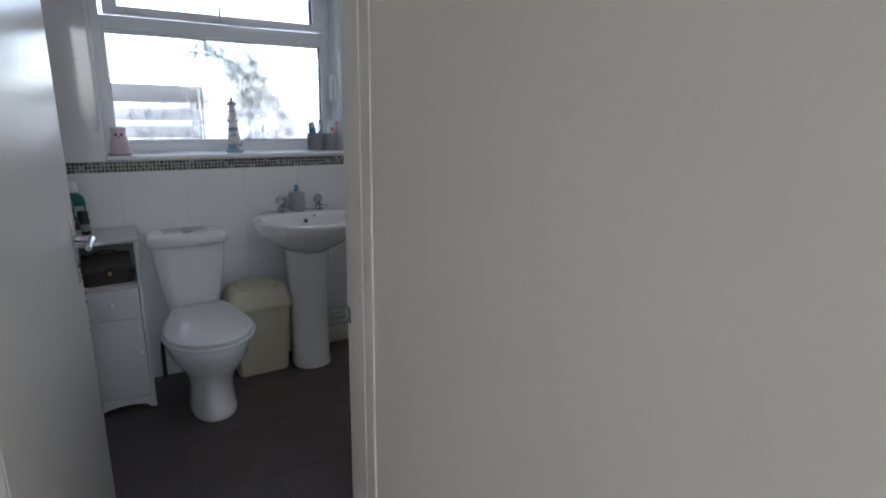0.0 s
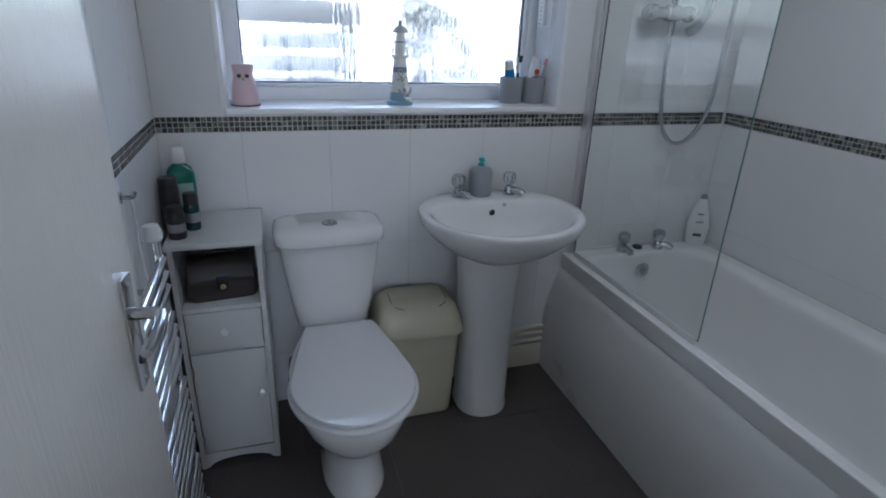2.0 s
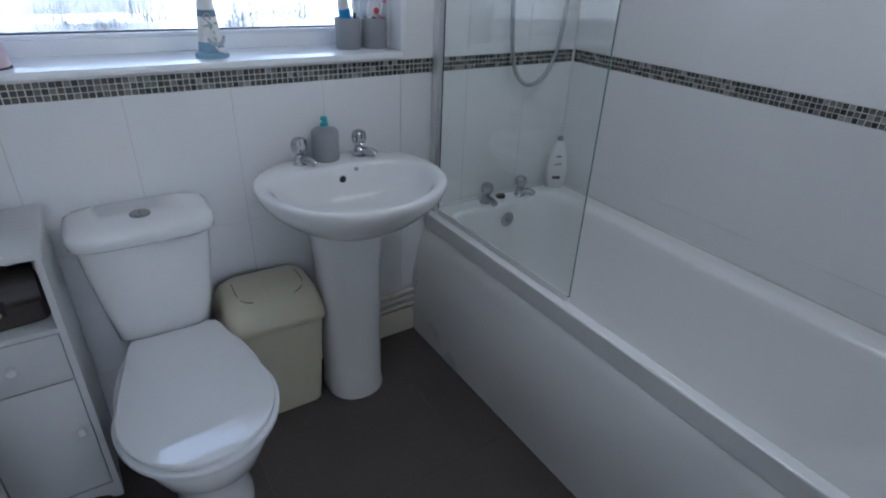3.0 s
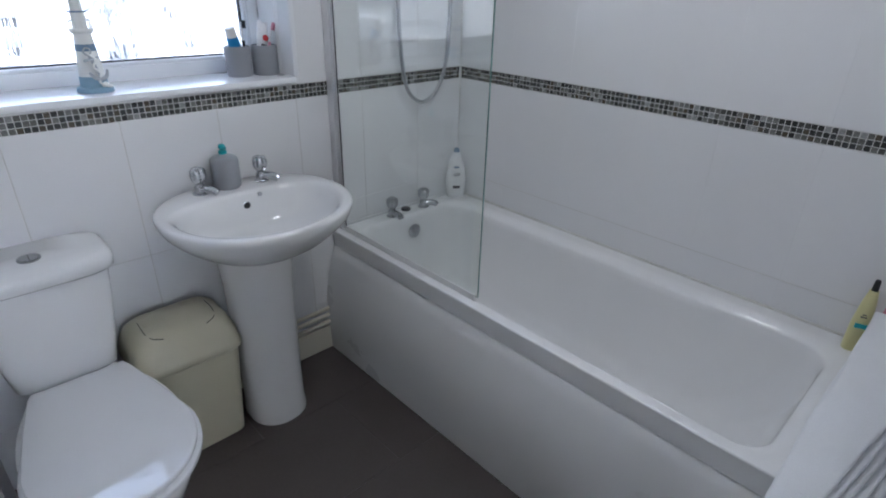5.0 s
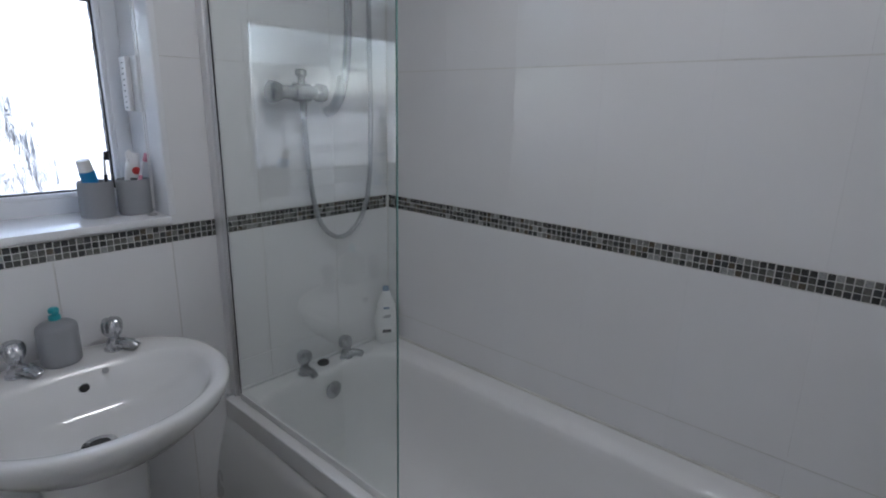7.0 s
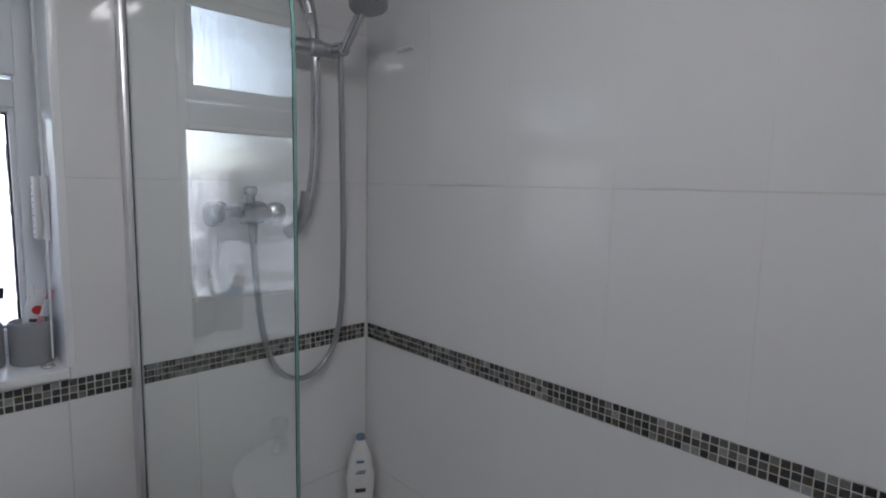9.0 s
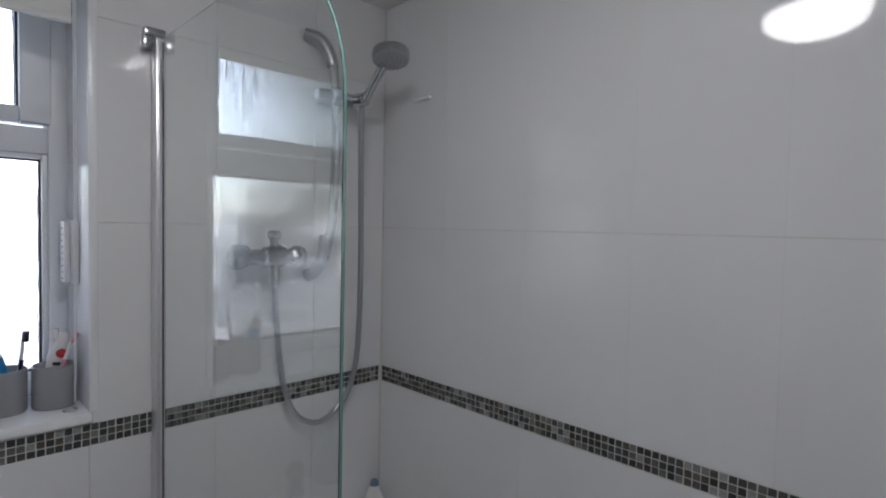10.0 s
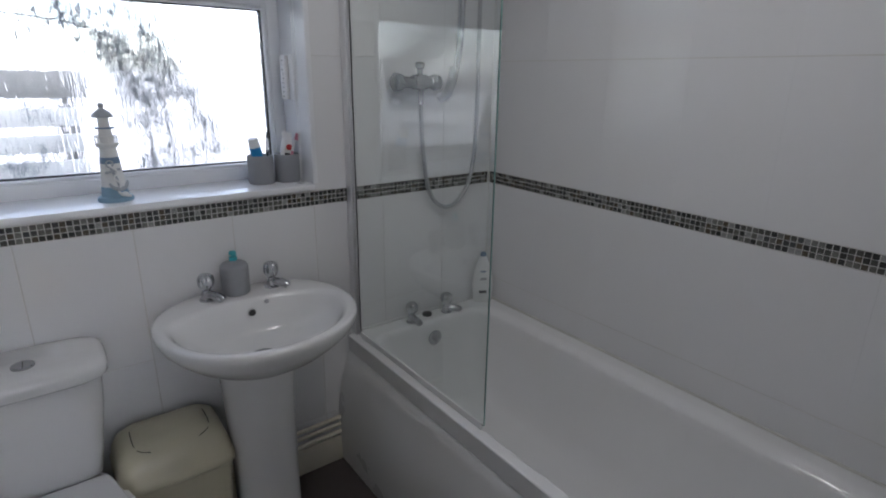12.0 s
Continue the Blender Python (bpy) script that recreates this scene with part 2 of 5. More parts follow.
def lathe(profile, at=(0, 0, 0), axis="z", n=28, bm=None):
    """Turned shape: profile of (radius, height)."""
    rings = []
    for r, h in profile:
        ring = []
        for i in range(n):
            a = 2 * math.pi * i / n
            c, s = max(r, 1e-4) * math.cos(a), max(r, 1e-4) * math.sin(a)
            p = {"z": (c, s, h), "y": (c, h, s), "x": (h, c, s)}[axis]
            ring.append((p[0] + at[0], p[1] + at[1], p[2] + at[2]))
        rings.append(ring)
    return loft(rings, bm)


def tube(points, radius, n=12, bm=None, smooth=0):
    """A round bar along points; radius may be a list; smooth: rounds of corner cutting."""
    pts = [Vector(p) for p in points]
    rad = radius if isinstance(radius, (list, tuple)) else None
    for _ in range(smooth):
        out = [pts[0]]
        for a, b in zip(pts, pts[1:]):
            out += [a.lerp(b, 0.25), a.lerp(b, 0.75)]
        pts = out + [pts[-1]]
    rings, side = [], None
    for i, p in enumerate(pts):
        d = (pts[min(i + 1, len(pts) - 1)] - pts[max(i - 1, 0)]).normalized()
        if side is None:
            side = d.orthogonal().normalized()
        side = (side - d * side.dot(d)).normalized()
        up = d.cross(side)
        if rad:
            f = i / (len(pts) - 1) * (len(rad) - 1)
            j = min(int(f), len(rad) - 2)
            r = rad[j] + (rad[j + 1] - rad[j]) * (f - j)
        else:
            r = radius
        rings.append([p + (side * math.cos(2 * math.pi * k / n) + up * math.sin(2 * math.pi * k / n)) * r for k in range(n)])
    return loft(rings, bm)


def oval(cx, cy, z, a, bf, bb, nf=2.0, nb=2.0, n=48):
    """A ring round (cx, cy): half width a, depth bf towards -y and bb towards +y, exponents nf and nb."""
    ring = []
    for i in range(n):
        t = 2 * math.pi * i / n
        c, s = math.cos(t), math.sin(t)
        e, b = (nb, bb) if s > 0 else (nf, bf)
        ring.append((cx + a * math.copysign(abs(c) ** (2 / e), c), cy + b * math.copysign(abs(s) ** (2 / e), s), z))
    return ring


def slab(outline, z0, z1, bevel=0.0, bm=None):
    """A flat plate from a closed outline of (x, y)."""
    b = loft([[(x, y, z0) for x, y in outline], [(x, y, z1) for x, y in outline]])
    if bevel:
        bmesh.ops.recalc_face_normals(b, faces=b.faces)
        caps = [f for f in b.faces if len(f.verts) == len(outline)]
        es = list({e for f in caps for e in f.edges})
        bmesh.ops.bevel(b, geom=es, offset=bevel, segments=3, profile=0.6, affect="EDGES")
    return b


# ---- plan ----
XL, XR, YN, YS, YH = -0.328, 1.90, 3.22, 1.325, 1.22      # left, right, window wall, door wall inside and hall side
TOP = 2.30
WX0, WX1, WZ0, WZ1 = -0.117, 1.078, 1.145, 2.20          # window opening
DX0, DX1, DZ = -0.42, 0.338, 2.0                         # door opening
M0, M1 = 1.089, 1.139                                    # mosaic border
HX = 0.333                                               # hall wall on the walker's right
G = 0.0013                                              # tile thickness proud of the grout


def wall(name, label, boxes, mat):
    bm = bmesh.new()
    for bx in boxes:
        box(*bx, bm=bm)
    return solo(name, bm, mat, label, kind="structure", smooth=0)


def wall_boxes(x0, x1, y0, y1, z0, z1, hole):
    """A wall along x with a rectangular hole (x0, x1, z0, z1)."""
    a, b, c, d = hole
    out = [(x0, a, y0, y1, z0, z1), (b, x1, y0, y1, z0, z1), (a, b, y0, y1, d, z1)]
    if c > z0:
        out.append((a, b, y0, y1, z0, c))
    return out


wall_north = wall("wall_north", "white tiled bathroom wall round the window", wall_boxes(XL - 0.12, XR + 0.12, YN + G, YN + 0.34, 0, TOP, (WX0, WX1, WZ0, WZ1)), GROUT)
wall_east = wall("wall_east", "white tiled bathroom wall along the bath", [(XR + G, XR + 0.12, 1.29, YN + G, 0, TOP)], GROUT)
wall_west = wall("wall_west", "white tiled bathroom wall behind the towel radiator", [(XL - 0.12, XL - G, YS, YN + G, 0, TOP)], GROUT)
wall_south = wall("wall_south", "white tiled bathroom wall beside the doorway", [(DX1 + 0.03, XR + G, 1.29, YS - G, 0, TOP), (DX0 - 0.03, DX1 + 0.03, 1.29, YS - G, DZ + 0.03, TOP), (XL - 0.12, DX0 - 0.03, 1.29, YS - G, 0, TOP)], GROUT)
wall_hall = wall("wall_hall", "plain cream painted hall wall round the doorway", [(DX0 - 0.03, DX1 + 0.02, YH, 1.29, DZ + 0.03, TOP), (-0.52, DX0 - 0.03, YH, 1.29, 0, TOP)], PAINT)
solo("floor_slab", box(XL - 0.12, XR + 0.12, YS, YN + 0.1, -0.12, -0.002), FLOOR_JOINT, "pale joints under dark floor tiles", kind="structure", smooth=0)
solo("floor_hall", box(-0.62, 0.62, -1.4, YS, -0.12, -0.002), CARPET, "beige carpet on the hall floor", kind="structure", smooth=0)
solo("ceiling", box(XL - 0.12, XR + 0.12, 1.29, YN + 0.34, TOP, TOP + 0.12), WHITE_PAINT, "white painted bathroom ceiling", kind="structure", smooth=0)
solo("ceiling_hall", box(-0.62, 0.62, -1.4, 1.29, TOP, TOP + 0.12), WHITE_PAINT, "white painted hall ceiling", kind="structure", smooth=0)
# plain walls close the hall; an added unseen opening behind the walker admits daylight
wall("wall_hall_back", "plain cream hall wall with an added opening for daylight", wall_boxes(-0.52, HX, -1.4, -1.3, 0, TOP, (-0.46, 0.22, 1.28, 2.22)), PAINT)
wall("wall_hall_left", "plain cream hall wall", [(-0.62, -0.52, -1.4, 1.29, 0, TOP)], PAINT)
wall("wall_hall_right", "plain cream hall wall", [(HX, 0.47, -1.4, 1.225, 0, TOP)], PAINT)

# ---- window ----
window = thing("window_1", "white plastic window with streaked obscure glass", "window", (0, 3.46, 0))
window["kind"] = "structure"
FY0, FY1 = -0.02, 0.05


def frame_ring(x0, x1, z0, z1, w, y0, y1, bevel=0.004, wt=None):
    bm = bmesh.new()
    wt = wt or w
    box(x0, x0 + w, y0, y1, z0, z1, bevel, bm)
    box(x1 - w, x1, y0, y1, z0, z1, bevel, bm)
    box(x0 + w, x1 - w, y0, y1, z0, z0 + wt, bevel, bm)
    box(x0 + w, x1 - w, y0, y1, z1 - wt, z1, bevel, bm)
    return bm


fr = part("window_frame", frame_ring(WX0, WX1, 1.165, WZ1, 0.045, FY0, FY1), UPVC, window)
bm = box(WX0 + 0.045, WX1 - 0.045, FY0 + 0.001, FY1 - 0.001, 1.758, 1.822, 0.004)
part("transom", bm, UPVC, window)
bm = frame_ring(WX0 + 0.045, WX1 - 0.045, 1.21, 1.758, 0.012, FY0 + 0.008, FY1 - 0.004, 0.003)
part("glazing_bead", bm, UPVC, window)
sash = part("sash", frame_ring(WX0 + 0.062, WX1 - 0.040, 1.829, 2.145, 0.062, FY0 - 0.018, FY1 - 0.01, 0.006, 0.036), UPVC, window)
gasket = part("gasket", frame_ring(WX0 + 0.057, WX1 - 0.057, 1.222, 1.746, 0.004, 0.008, 0.03, 0.0), DARK, window, "black rubber glazing seal")
part("gasket", frame_ring(WX0 + 0.124, WX1 - 0.102, 1.865, 2.109, 0.004, -0.012, 0.03, 0.0), DARK, window, "black rubber glazing seal")
for z0, z1, xa, xb in ((1.222, 1.746, WX0 + 0.058, WX1 - 0.058), (1.866, 2.108, WX0 + 0.126, WX1 - 0.104)):
    pane = part("pane", box(xa, xb, 0.012, 0.018, z0, z1), OBSCURE, window, "streaked obscure glass pane", smooth=0)
    pane.visible_shadow = False
bm = box(0.44, 0.50, -0.05, -0.038, 1.838, 1.856, 0.004)
tube([(0.47, -0.05, 1.847), (0.47, -0.062, 1.847), (0.47, -0.066, 1.90)], 0.006, 10, bm, 1)
part("window_handle", bm, WHITE, window)
sill = solo("window_sill", box(WX0 + 0.002, WX1 - 0.002, YN - 0.012, 3.442, 1.146, 1.166, 0.004), LINING, "glossy white plastic window sill", kind="structure")
# white plastic linings of the window recess
trim = thing("window_lining", "glossy white lining of the window recess", "trim", (0, 0, 0))
trim["kind"] = "structure"
part("side_lining", box(WX0, WX0 + 0.006, YN - 0.004, 3.442, 1.166, WZ1, 0.002), LINING, trim)
part("side_lining", box(WX1 - 0.006, WX1, YN - 0.004, 3.442, 1.166, WZ1, 0.002), LINING, trim)
for x0, x1 in ((WX0 - 0.012, WX0 + 0.004), (WX1 - 0.004, WX1 + 0.012)):
    part("edge_trim", box(x0, x1, YN - 0.006, YN + 0.0005, 1.168, WZ1, 0.0025), LINING, trim)
part("head_lining", box(WX0 + 0.006, WX1 - 0.006, YN - 0.004, 3.442, WZ1 - 0.006, WZ1, 0.002), LINING, trim)

# ---- door ----
door = thing("door_1", "white gloss door with pressed wood grain, standing open", "door", (-0.314, 1.424, 0), turn=-6.8)
door["kind"] = "structure"
# leaf along +y from the hinge; its hall face looks towards +x
part("leaf", box(-0.038, 0.0, -0.090, 0.806, 0.008, 1.985, 0.003), DOOR, door)
plate = part("latch_plate", box(0.0, 0.006, 0.734, 0.776, 0.86, 1.06, 0.002), CHROME, door, "chrome lever latch plate")
bm = tube([(0.006, 0.755, 0.995), (0.042, 0.755, 0.995), (0.052, 0.749, 0.995), (0.054, 0.709, 0.992), (0.054, 0.649, 0.985)], [0.011, 0.010, 0.010, 0.009, 0.008], 14, None, 2)
part("lever", bm, CHROME, plate)
bm = lathe([(0.0, 0.006), (0.008, 0.006), (0.008, 0.009), (0.0, 0.009)], (0, 0.755, 0.91), "x", 16)
part("keyhole", bm, DARK, plate)
for z in (0.875, 1.045):
    part("screw", lathe([(0.0, 0.006), (0.004, 0.006), (0.003, 0.008), (0.0, 0.008)], (0, 0.755, z), "x", 12), DULL_CHROME, plate)
frame_ = thing("door_frame", "cream gloss painted door frame with moulded architrave", "door frame", (0, 0, 0))
frame_["kind"] = "structure"
part("jamb", box(DX1, DX1 + 0.03, 1.226, YS + 0.002, 0, DZ, 0.002), GLOSS, frame_)
part("jamb", box(DX0 - 0.03, DX0, YH + 0.001, YS + 0.002, 0, DZ, 0.002), GLOSS, frame_)
part("head", box(DX0 - 0.03, DX1 + 0.03, YH + 0.001, YS + 0.002, DZ, DZ + 0.03, 0.002), GLOSS, frame_)
part("stop", box(DX1 - 0.010, DX1 - 0.0005, YH - 0.01, YS - 0.05, 0, DZ, 0.003), GLOSS, frame_)
part("stop", box(DX0 + 0.0005, DX0 + 0.012, YH + 0.025, YS - 0.045, 0, DZ, 0.003), GLOSS, frame_)


def architrave(x0, sgn):
    """Moulded strip: (across, out) profile swept upwards."""
    prof = [(0, 0), (0, 0.012), (0.006, 0.016), (0.018, 0.016), (0.022, 0.011), (0.03, 0.012), (0.05, 0.019), (0.062, 0.02), (0.066, 0.015), (0.066, 0)]
    return loft([[(x0 + sgn * u, YH - o, z) for u, o in prof] for z in (0, DZ + 0.07)])


prof = [(0, 0), (0, 0.010), (0.006, 0.013), (0.016, 0.013), (0.02, 0.008), (0.028, 0.009), (0.046, 0.014), (0.056, 0.015), (0.06, 0.011), (0.06, 0)]
part("architrave", loft([[(HX - 0.25 * o, 1.224 - u, z) for u, o in prof] for z in (0, DZ + 0.07)]), GLOSS, frame_, smooth=50)
part("architrave", architrave(DX0 - 0.008, -1), GLOSS, frame_, smooth=50)
part("strike_plate", box(DX1 - 0.002, DX1 - 0.0003, YS - 0.020, YS + 0.006, 0.915, 0.955, 0.0006), CHROME, frame_, "chrome strike plate")

# ---- bath ----
BX0, BX1, BY0, BY1, BZ = 1.178, 1.896, 1.516, 3.212, 0.552
bath = thing("bathtub", "white acrylic bath fitted along a tiled wall", "bathtub", (0, 0, 0))


def rrect(x0, x1, y0, y1, z, r, n=8):
    pts = []
    for cx, cy, a0 in ((x1 - r, y1 - r, 0), (x0 + r, y1 - r, 90), (x0 + r, y0 + r, 180), (x1 - r, y0 + r, 270)):
        for i in range(n + 1):
            a = radians(a0 + 90 * i / n)
            pts.append((cx + r * math.cos(a), cy + r * math.sin(a), z))
    return pts


rings = [rrect(BX0 + 0.01, BX1 - 0.01, BY0 + 0.01, BY1 - 0.01, BZ - 0.068, 0.006), rrect(BX0, BX1, BY0, BY1, BZ - 0.066, 0.008), rrect(BX0, BX1, BY0, BY1, BZ - 0.063, 0.008), rrect(BX0, BX1, BY0, BY1, BZ - 0.006, 0.008), rrect(BX0, BX1, BY0, BY1, BZ - 0.004, 0.008),
         rrect(BX0 + 0.0012, BX1 - 0.0012, BY0 + 0.0012, BY1 - 0.0012, BZ - 0.0012, 0.009), rrect(BX0 + 0.004, BX1 - 0.004, BY0 + 0.004, BY1 - 0.004, BZ, 0.012), rrect(BX0 + 0.007, BX1 - 0.008, BY0 + 0.006, BY1 - 0.008, BZ, 0.02), rrect(BX0 + 0.031, BX1 - 0.046, BY0 + 0.012, BY1 - 0.066, BZ, 0.098),
         rrect(BX0 + 0.034, BX1 - 0.050, BY0 + 0.014, BY1 - 0.070, BZ, 0.10)]
for k in range(1, 7):
    a = radians(13 * k)
    u, d = math.sin(a), 0.030 * (1 - math.cos(a))
    rings.append(rrect(BX0 + 0.034 + 0.014 * u, BX1 - 0.050 - 0.045 * u, BY0 + 0.014 + 0.045 * u, BY1 - 0.070 - 0.017 * u, BZ - d, 0.10))
for k in range(17):
    a = math.pi / 2 * (k + 0.6) / 17
    s, e = 1 - math.cos(a) ** 0.42, 1 - math.cos(a) ** 0.75
    rings.append(rrect(BX0 + 0.049 + 0.18 * s, BX1 - 0.097 - 0.19 * s, BY0 + 0.063 + 0.46 * e, BY1 - 0.088 - 0.2 * s, BZ - 0.024 - 0.363 * math.sin(a) ** 0.9, 0.10 + 0.05 * s))
tub = loft(rings, cap=False)
tub.verts.ensure_lookup_table()
tub.faces.new([tub.verts[len(tub.verts) - len(rings[0]) + i] for i in range(len(rings[0]))][::-1])
part("tub", tub, ACRYLIC, bath, smooth=60)
ledge = solo("bath_ledge", box(1.13, XR - 0.001, YS + 0.001, BY0 - 0.001, 0, BZ, 0.004), TILE, "white boxed ledge at the bath's end", kind="structure")
# front panel, bellied outwards
prof = [(1.202, 0.4825), (1.1815, 0.4825), (1.1785, 0.4795), (1.164, 0.43), (1.144, 0.36), (1.129, 0.28), (1.121, 0.18), (1.122, 0.08), (1.126, 0.0), (1.19, 0.0)]
part("front_panel", loft([[(x, y, z) for x, z in prof] for y in (BY0 + 0.004, BY1 + 0.002)]), PANEL, bath, smooth=60)
part("sealant", box(XR - 0.009, XR - 0.001, BY0, BY1, BZ - 0.001, BZ + 0.007, 0.003), SEALANT, bath, "greyed old sealant line")
part("sealant", box(BX0 + 0.01, XR - 0.012, YN - 0.009, YN - 0.001, BZ - 0.001, BZ + 0.008, 0.003), WHITE, bath)
part("overflow", lathe([(0.0, 0), (0.032, 0), (0.033, -0.004), (0.026, -0.008), (0.0, -0.007)], (1.535, 3.113, 0.477), "y", 28), CHROME, bath, "chrome overflow grating")
for dx, dz in ((0, 0.012), (0.012, 0), (-0.012, 0), (0, -0.012), (0, 0)):
    part("overflow_hole", lathe([(0, 0), (0.0035, 0), (0.0035, -0.002), (0, -0.002)], (1.535 + dx, 3.1055, 0.477 + dz), "y", 10), DARK, bath)
part("plug", lathe([(0, 0), (0.02, 0), (0.022, 0.006), (0.018, 0.012), (0.0, 0.013)], (1.545, 3.182, BZ + 0.0005), n=24), BLACK, bath, "black rubber bath plug")


def pillar_tap(at, turn, group, label):
    tap = thing("tap", label, "tap", at, group, turn)
    bm = lathe([(0, 0), (0.025, 0), (0.025, 0.004), (0.019, 0.008), (0.018, 0.026), (0.014, 0.031), (0.012, 0.036), (0, 0.036)])
    part("body", bm, CHROME, tap)
    part("spout", tube([(0, 0, 0.017), (0, -0.03, 0.020), (0, -0.052, 0.017), (0, -0.062, 0.009)], [0.0155, 0.015, 0.0135, 0.0125], 14, None, 1), CHROME, tap)
    bm = lathe([(0, 0.033), (0.013, 0.034), (0.017, 0.039), (0.0235, 0.048), (0.0262, 0.058), (0.0262, 0.070), (0.0235, 0.080), (0.0175, 0.0855), (0.011, 0.087), (0.0095, 0.0855), (0, 0.0855)], n=48)
    for v in bm.verts:
        a = math.atan2(v.co.y, v.co.x)
        k = 1 - 0.14 * (0.5 + 0.5 * math.cos(6 * a)) ** 2 * (1 if v.co.z > 0.04 else 0)
        v.co.x, v.co.y = v.co.x * k, v.co.y * k
    part("knob", bm, CHROME, tap)
    return tap


tap = pillar_tap((1.455, 3.165, BZ), 0, "bath taps", "chrome pillar tap standing on the bath rim")
copy_thing(tap, pose(1.635, 3.165, BZ, 0, 0, 52))

# ---- bath screen ----
screen = thing("bath_screen", "clear glass bath screen with chrome wall rail", "bath screen", (0, 0, 0))
SX, SY0, SY1, SZ0, SZ1 = 1.212, 2.428, 3.182, 0.572, 2.02
out = [(SY1, SZ0), (SY0, SZ0)]
out += [(SY0, SZ1 - 0.25)]
for i in range(1, 13):
    a = radians(90 * i / 12)
    out.append((SY0 + 0.25 * (1 - math.cos(a)), SZ1 - 0.25 + 0.25 * math.sin(a)))
out += [(SY1, SZ1)]
bm = loft([[(SX - 0.003, y, z) for y, z in out], [(SX + 0.003, y, z) for y, z in out]])
gl = part("glass_panel", bm, SCREEN, screen, "clear glass panel with one rounded top corner", smooth=0)
gl.visible_shadow = False
edge = [(SY0 - 0.0003, z) for z in np.linspace(SZ0, SZ1 - 0.25, 5)] + out[3:15]
bm = bmesh.new()
prev = None
for y, z in edge:
    row = [bm.verts.new((SX - 0.002, y, z)), bm.verts.new((SX + 0.002, y, z)), bm.verts.new((SX + 0.002, y - 0.0006, z)), bm.verts.new((SX - 0.002, y - 0.0006, z))]
    if prev:
        for i in range(4):
            bm.faces.new((prev[i], prev[(i + 1) % 4], row[(i + 1) % 4], row[i]))
    prev = row
part("polished_edge", bm, EDGE, screen, "green polished glass edge", smooth=0)
part("wall_rail", box(SX - 0.012, SX + 0.008, SY1 - 0.002, YN - 0.001, SZ0 - 0.016, SZ1 + 0.005, 0.004), ALLOY, screen)
part("hinge_post", lathe([(0, SZ0 - 0.01), (0.008, SZ0 - 0.01), (0.008, SZ1 - 0.005), (0, SZ1 - 0.005)], (SX + 0.002, SY1 - 0.010, 0), n=18), ALLOY, screen)
part("seal", box(SX - 0.005, SX - 0.0031, SY1 - 0.026, SY1 - 0.022, SZ0, SZ1 - 0.01), BLACK, screen, "thin black seal strip")
part("bottom_seal", box(SX - 0.005, SX + 0.005, SY0 + 0.01, SY1 - 0.02, BZ + 0.001, SZ0 + 0.004, 0.002), WHITE, screen)
bm = box(SX - 0.036, SX + 0.010, YN - 0.040, YN - 0.001, SZ1 + 0.0055, SZ1 + 0.026, 0.006)
box(SX - 0.036, SX - 0.014, YN - 0.034, YN - 0.001, SZ1 - 0.022, SZ1 + 0.010, 0.004, bm)
part("top_bracket", bm, DARK_CHROME, screen, "grey metal top bracket")

# ---- toilet ----
toilet = thing("toilet", "white close-coupled toilet with closed plastic lid", "toilet", (0.182, 0, 0))


def pan_ring(z, a, yf, yb, nb=3.0, nf=2.1):
    yc = yf + (yb - yf) * 0.45
    return oval(0.015, yc, z, a, yc - yf, yb - yc, nf, nb)


rings = [pan_ring(0.0, 0.100, 2.612, 2.99), pan_ring(0.012, 0.103, 2.606, 2.99), pan_ring(0.03, 0.098, 2.615, 2.99), pan_ring(0.12, 0.095, 2.628, 3.0), pan_ring(0.19, 0.104, 2.612, 3.03),
         pan_ring(0.25, 0.135, 2.555, 3.06), pan_ring(0.31, 0.168, 2.502, 3.10), pan_ring(0.36, 0.184, 2.478, 3.18, 1.7), pan_ring(0.390, 0.190, 2.470, 3.20, 1.6), pan_ring(0.402, 0.187, 2.473, 3.20, 1.6)]
part("pan", loft(rings), CERAMIC, toilet, smooth=60)


def lid_outline(k=1.0):
    """Round at the front, straight flanks drawn in to a narrow hinge edge."""
    pts = []
    for i in range(29):
        a = math.radians(180 - 14 + (180 + 28) * i / 28)
        pts.append((0.190 * k * math.cos(a), 2.692 + (0.222 if math.sin(a) < 0 else 0.19) * k * math.sin(a)))
    x1, y1 = pts[-1]
    side = [(x1 + (0.124 - x1) * q ** 1.12, y1 + (3.018 - y1) * q) for q in (0.2, 0.4, 0.6, 0.8, 0.95)]
    pts += side + [(0.116, 3.028), (-0.116, 3.028)] + [(-x, y) for x, y in side[::-1]]
    return [(x + 0.015, y) for x, y in pts]


part("seat", slab(lid_outline(1.035), 0.404, 0.421, 0.006), SEAT, toilet)
bm = slab(lid_outline(0.985), 0.4235, 0.440, 0.007)
part("lid", bm, SEAT, toilet, "glossy white lid, shut")
for x in (-0.075, 0.075):
    part("hinge", lathe([(0, -0.02), (0.011, -0.02), (0.011, 0.02), (0, 0.02)], (x, 3.022, 0.428), "x", 16), SEAT, toilet)


def cistern_ring(z, a, yf, n=4.5):
    return oval(0, 3.11, z, a, 3.11 - yf, 0.098, n, 6)


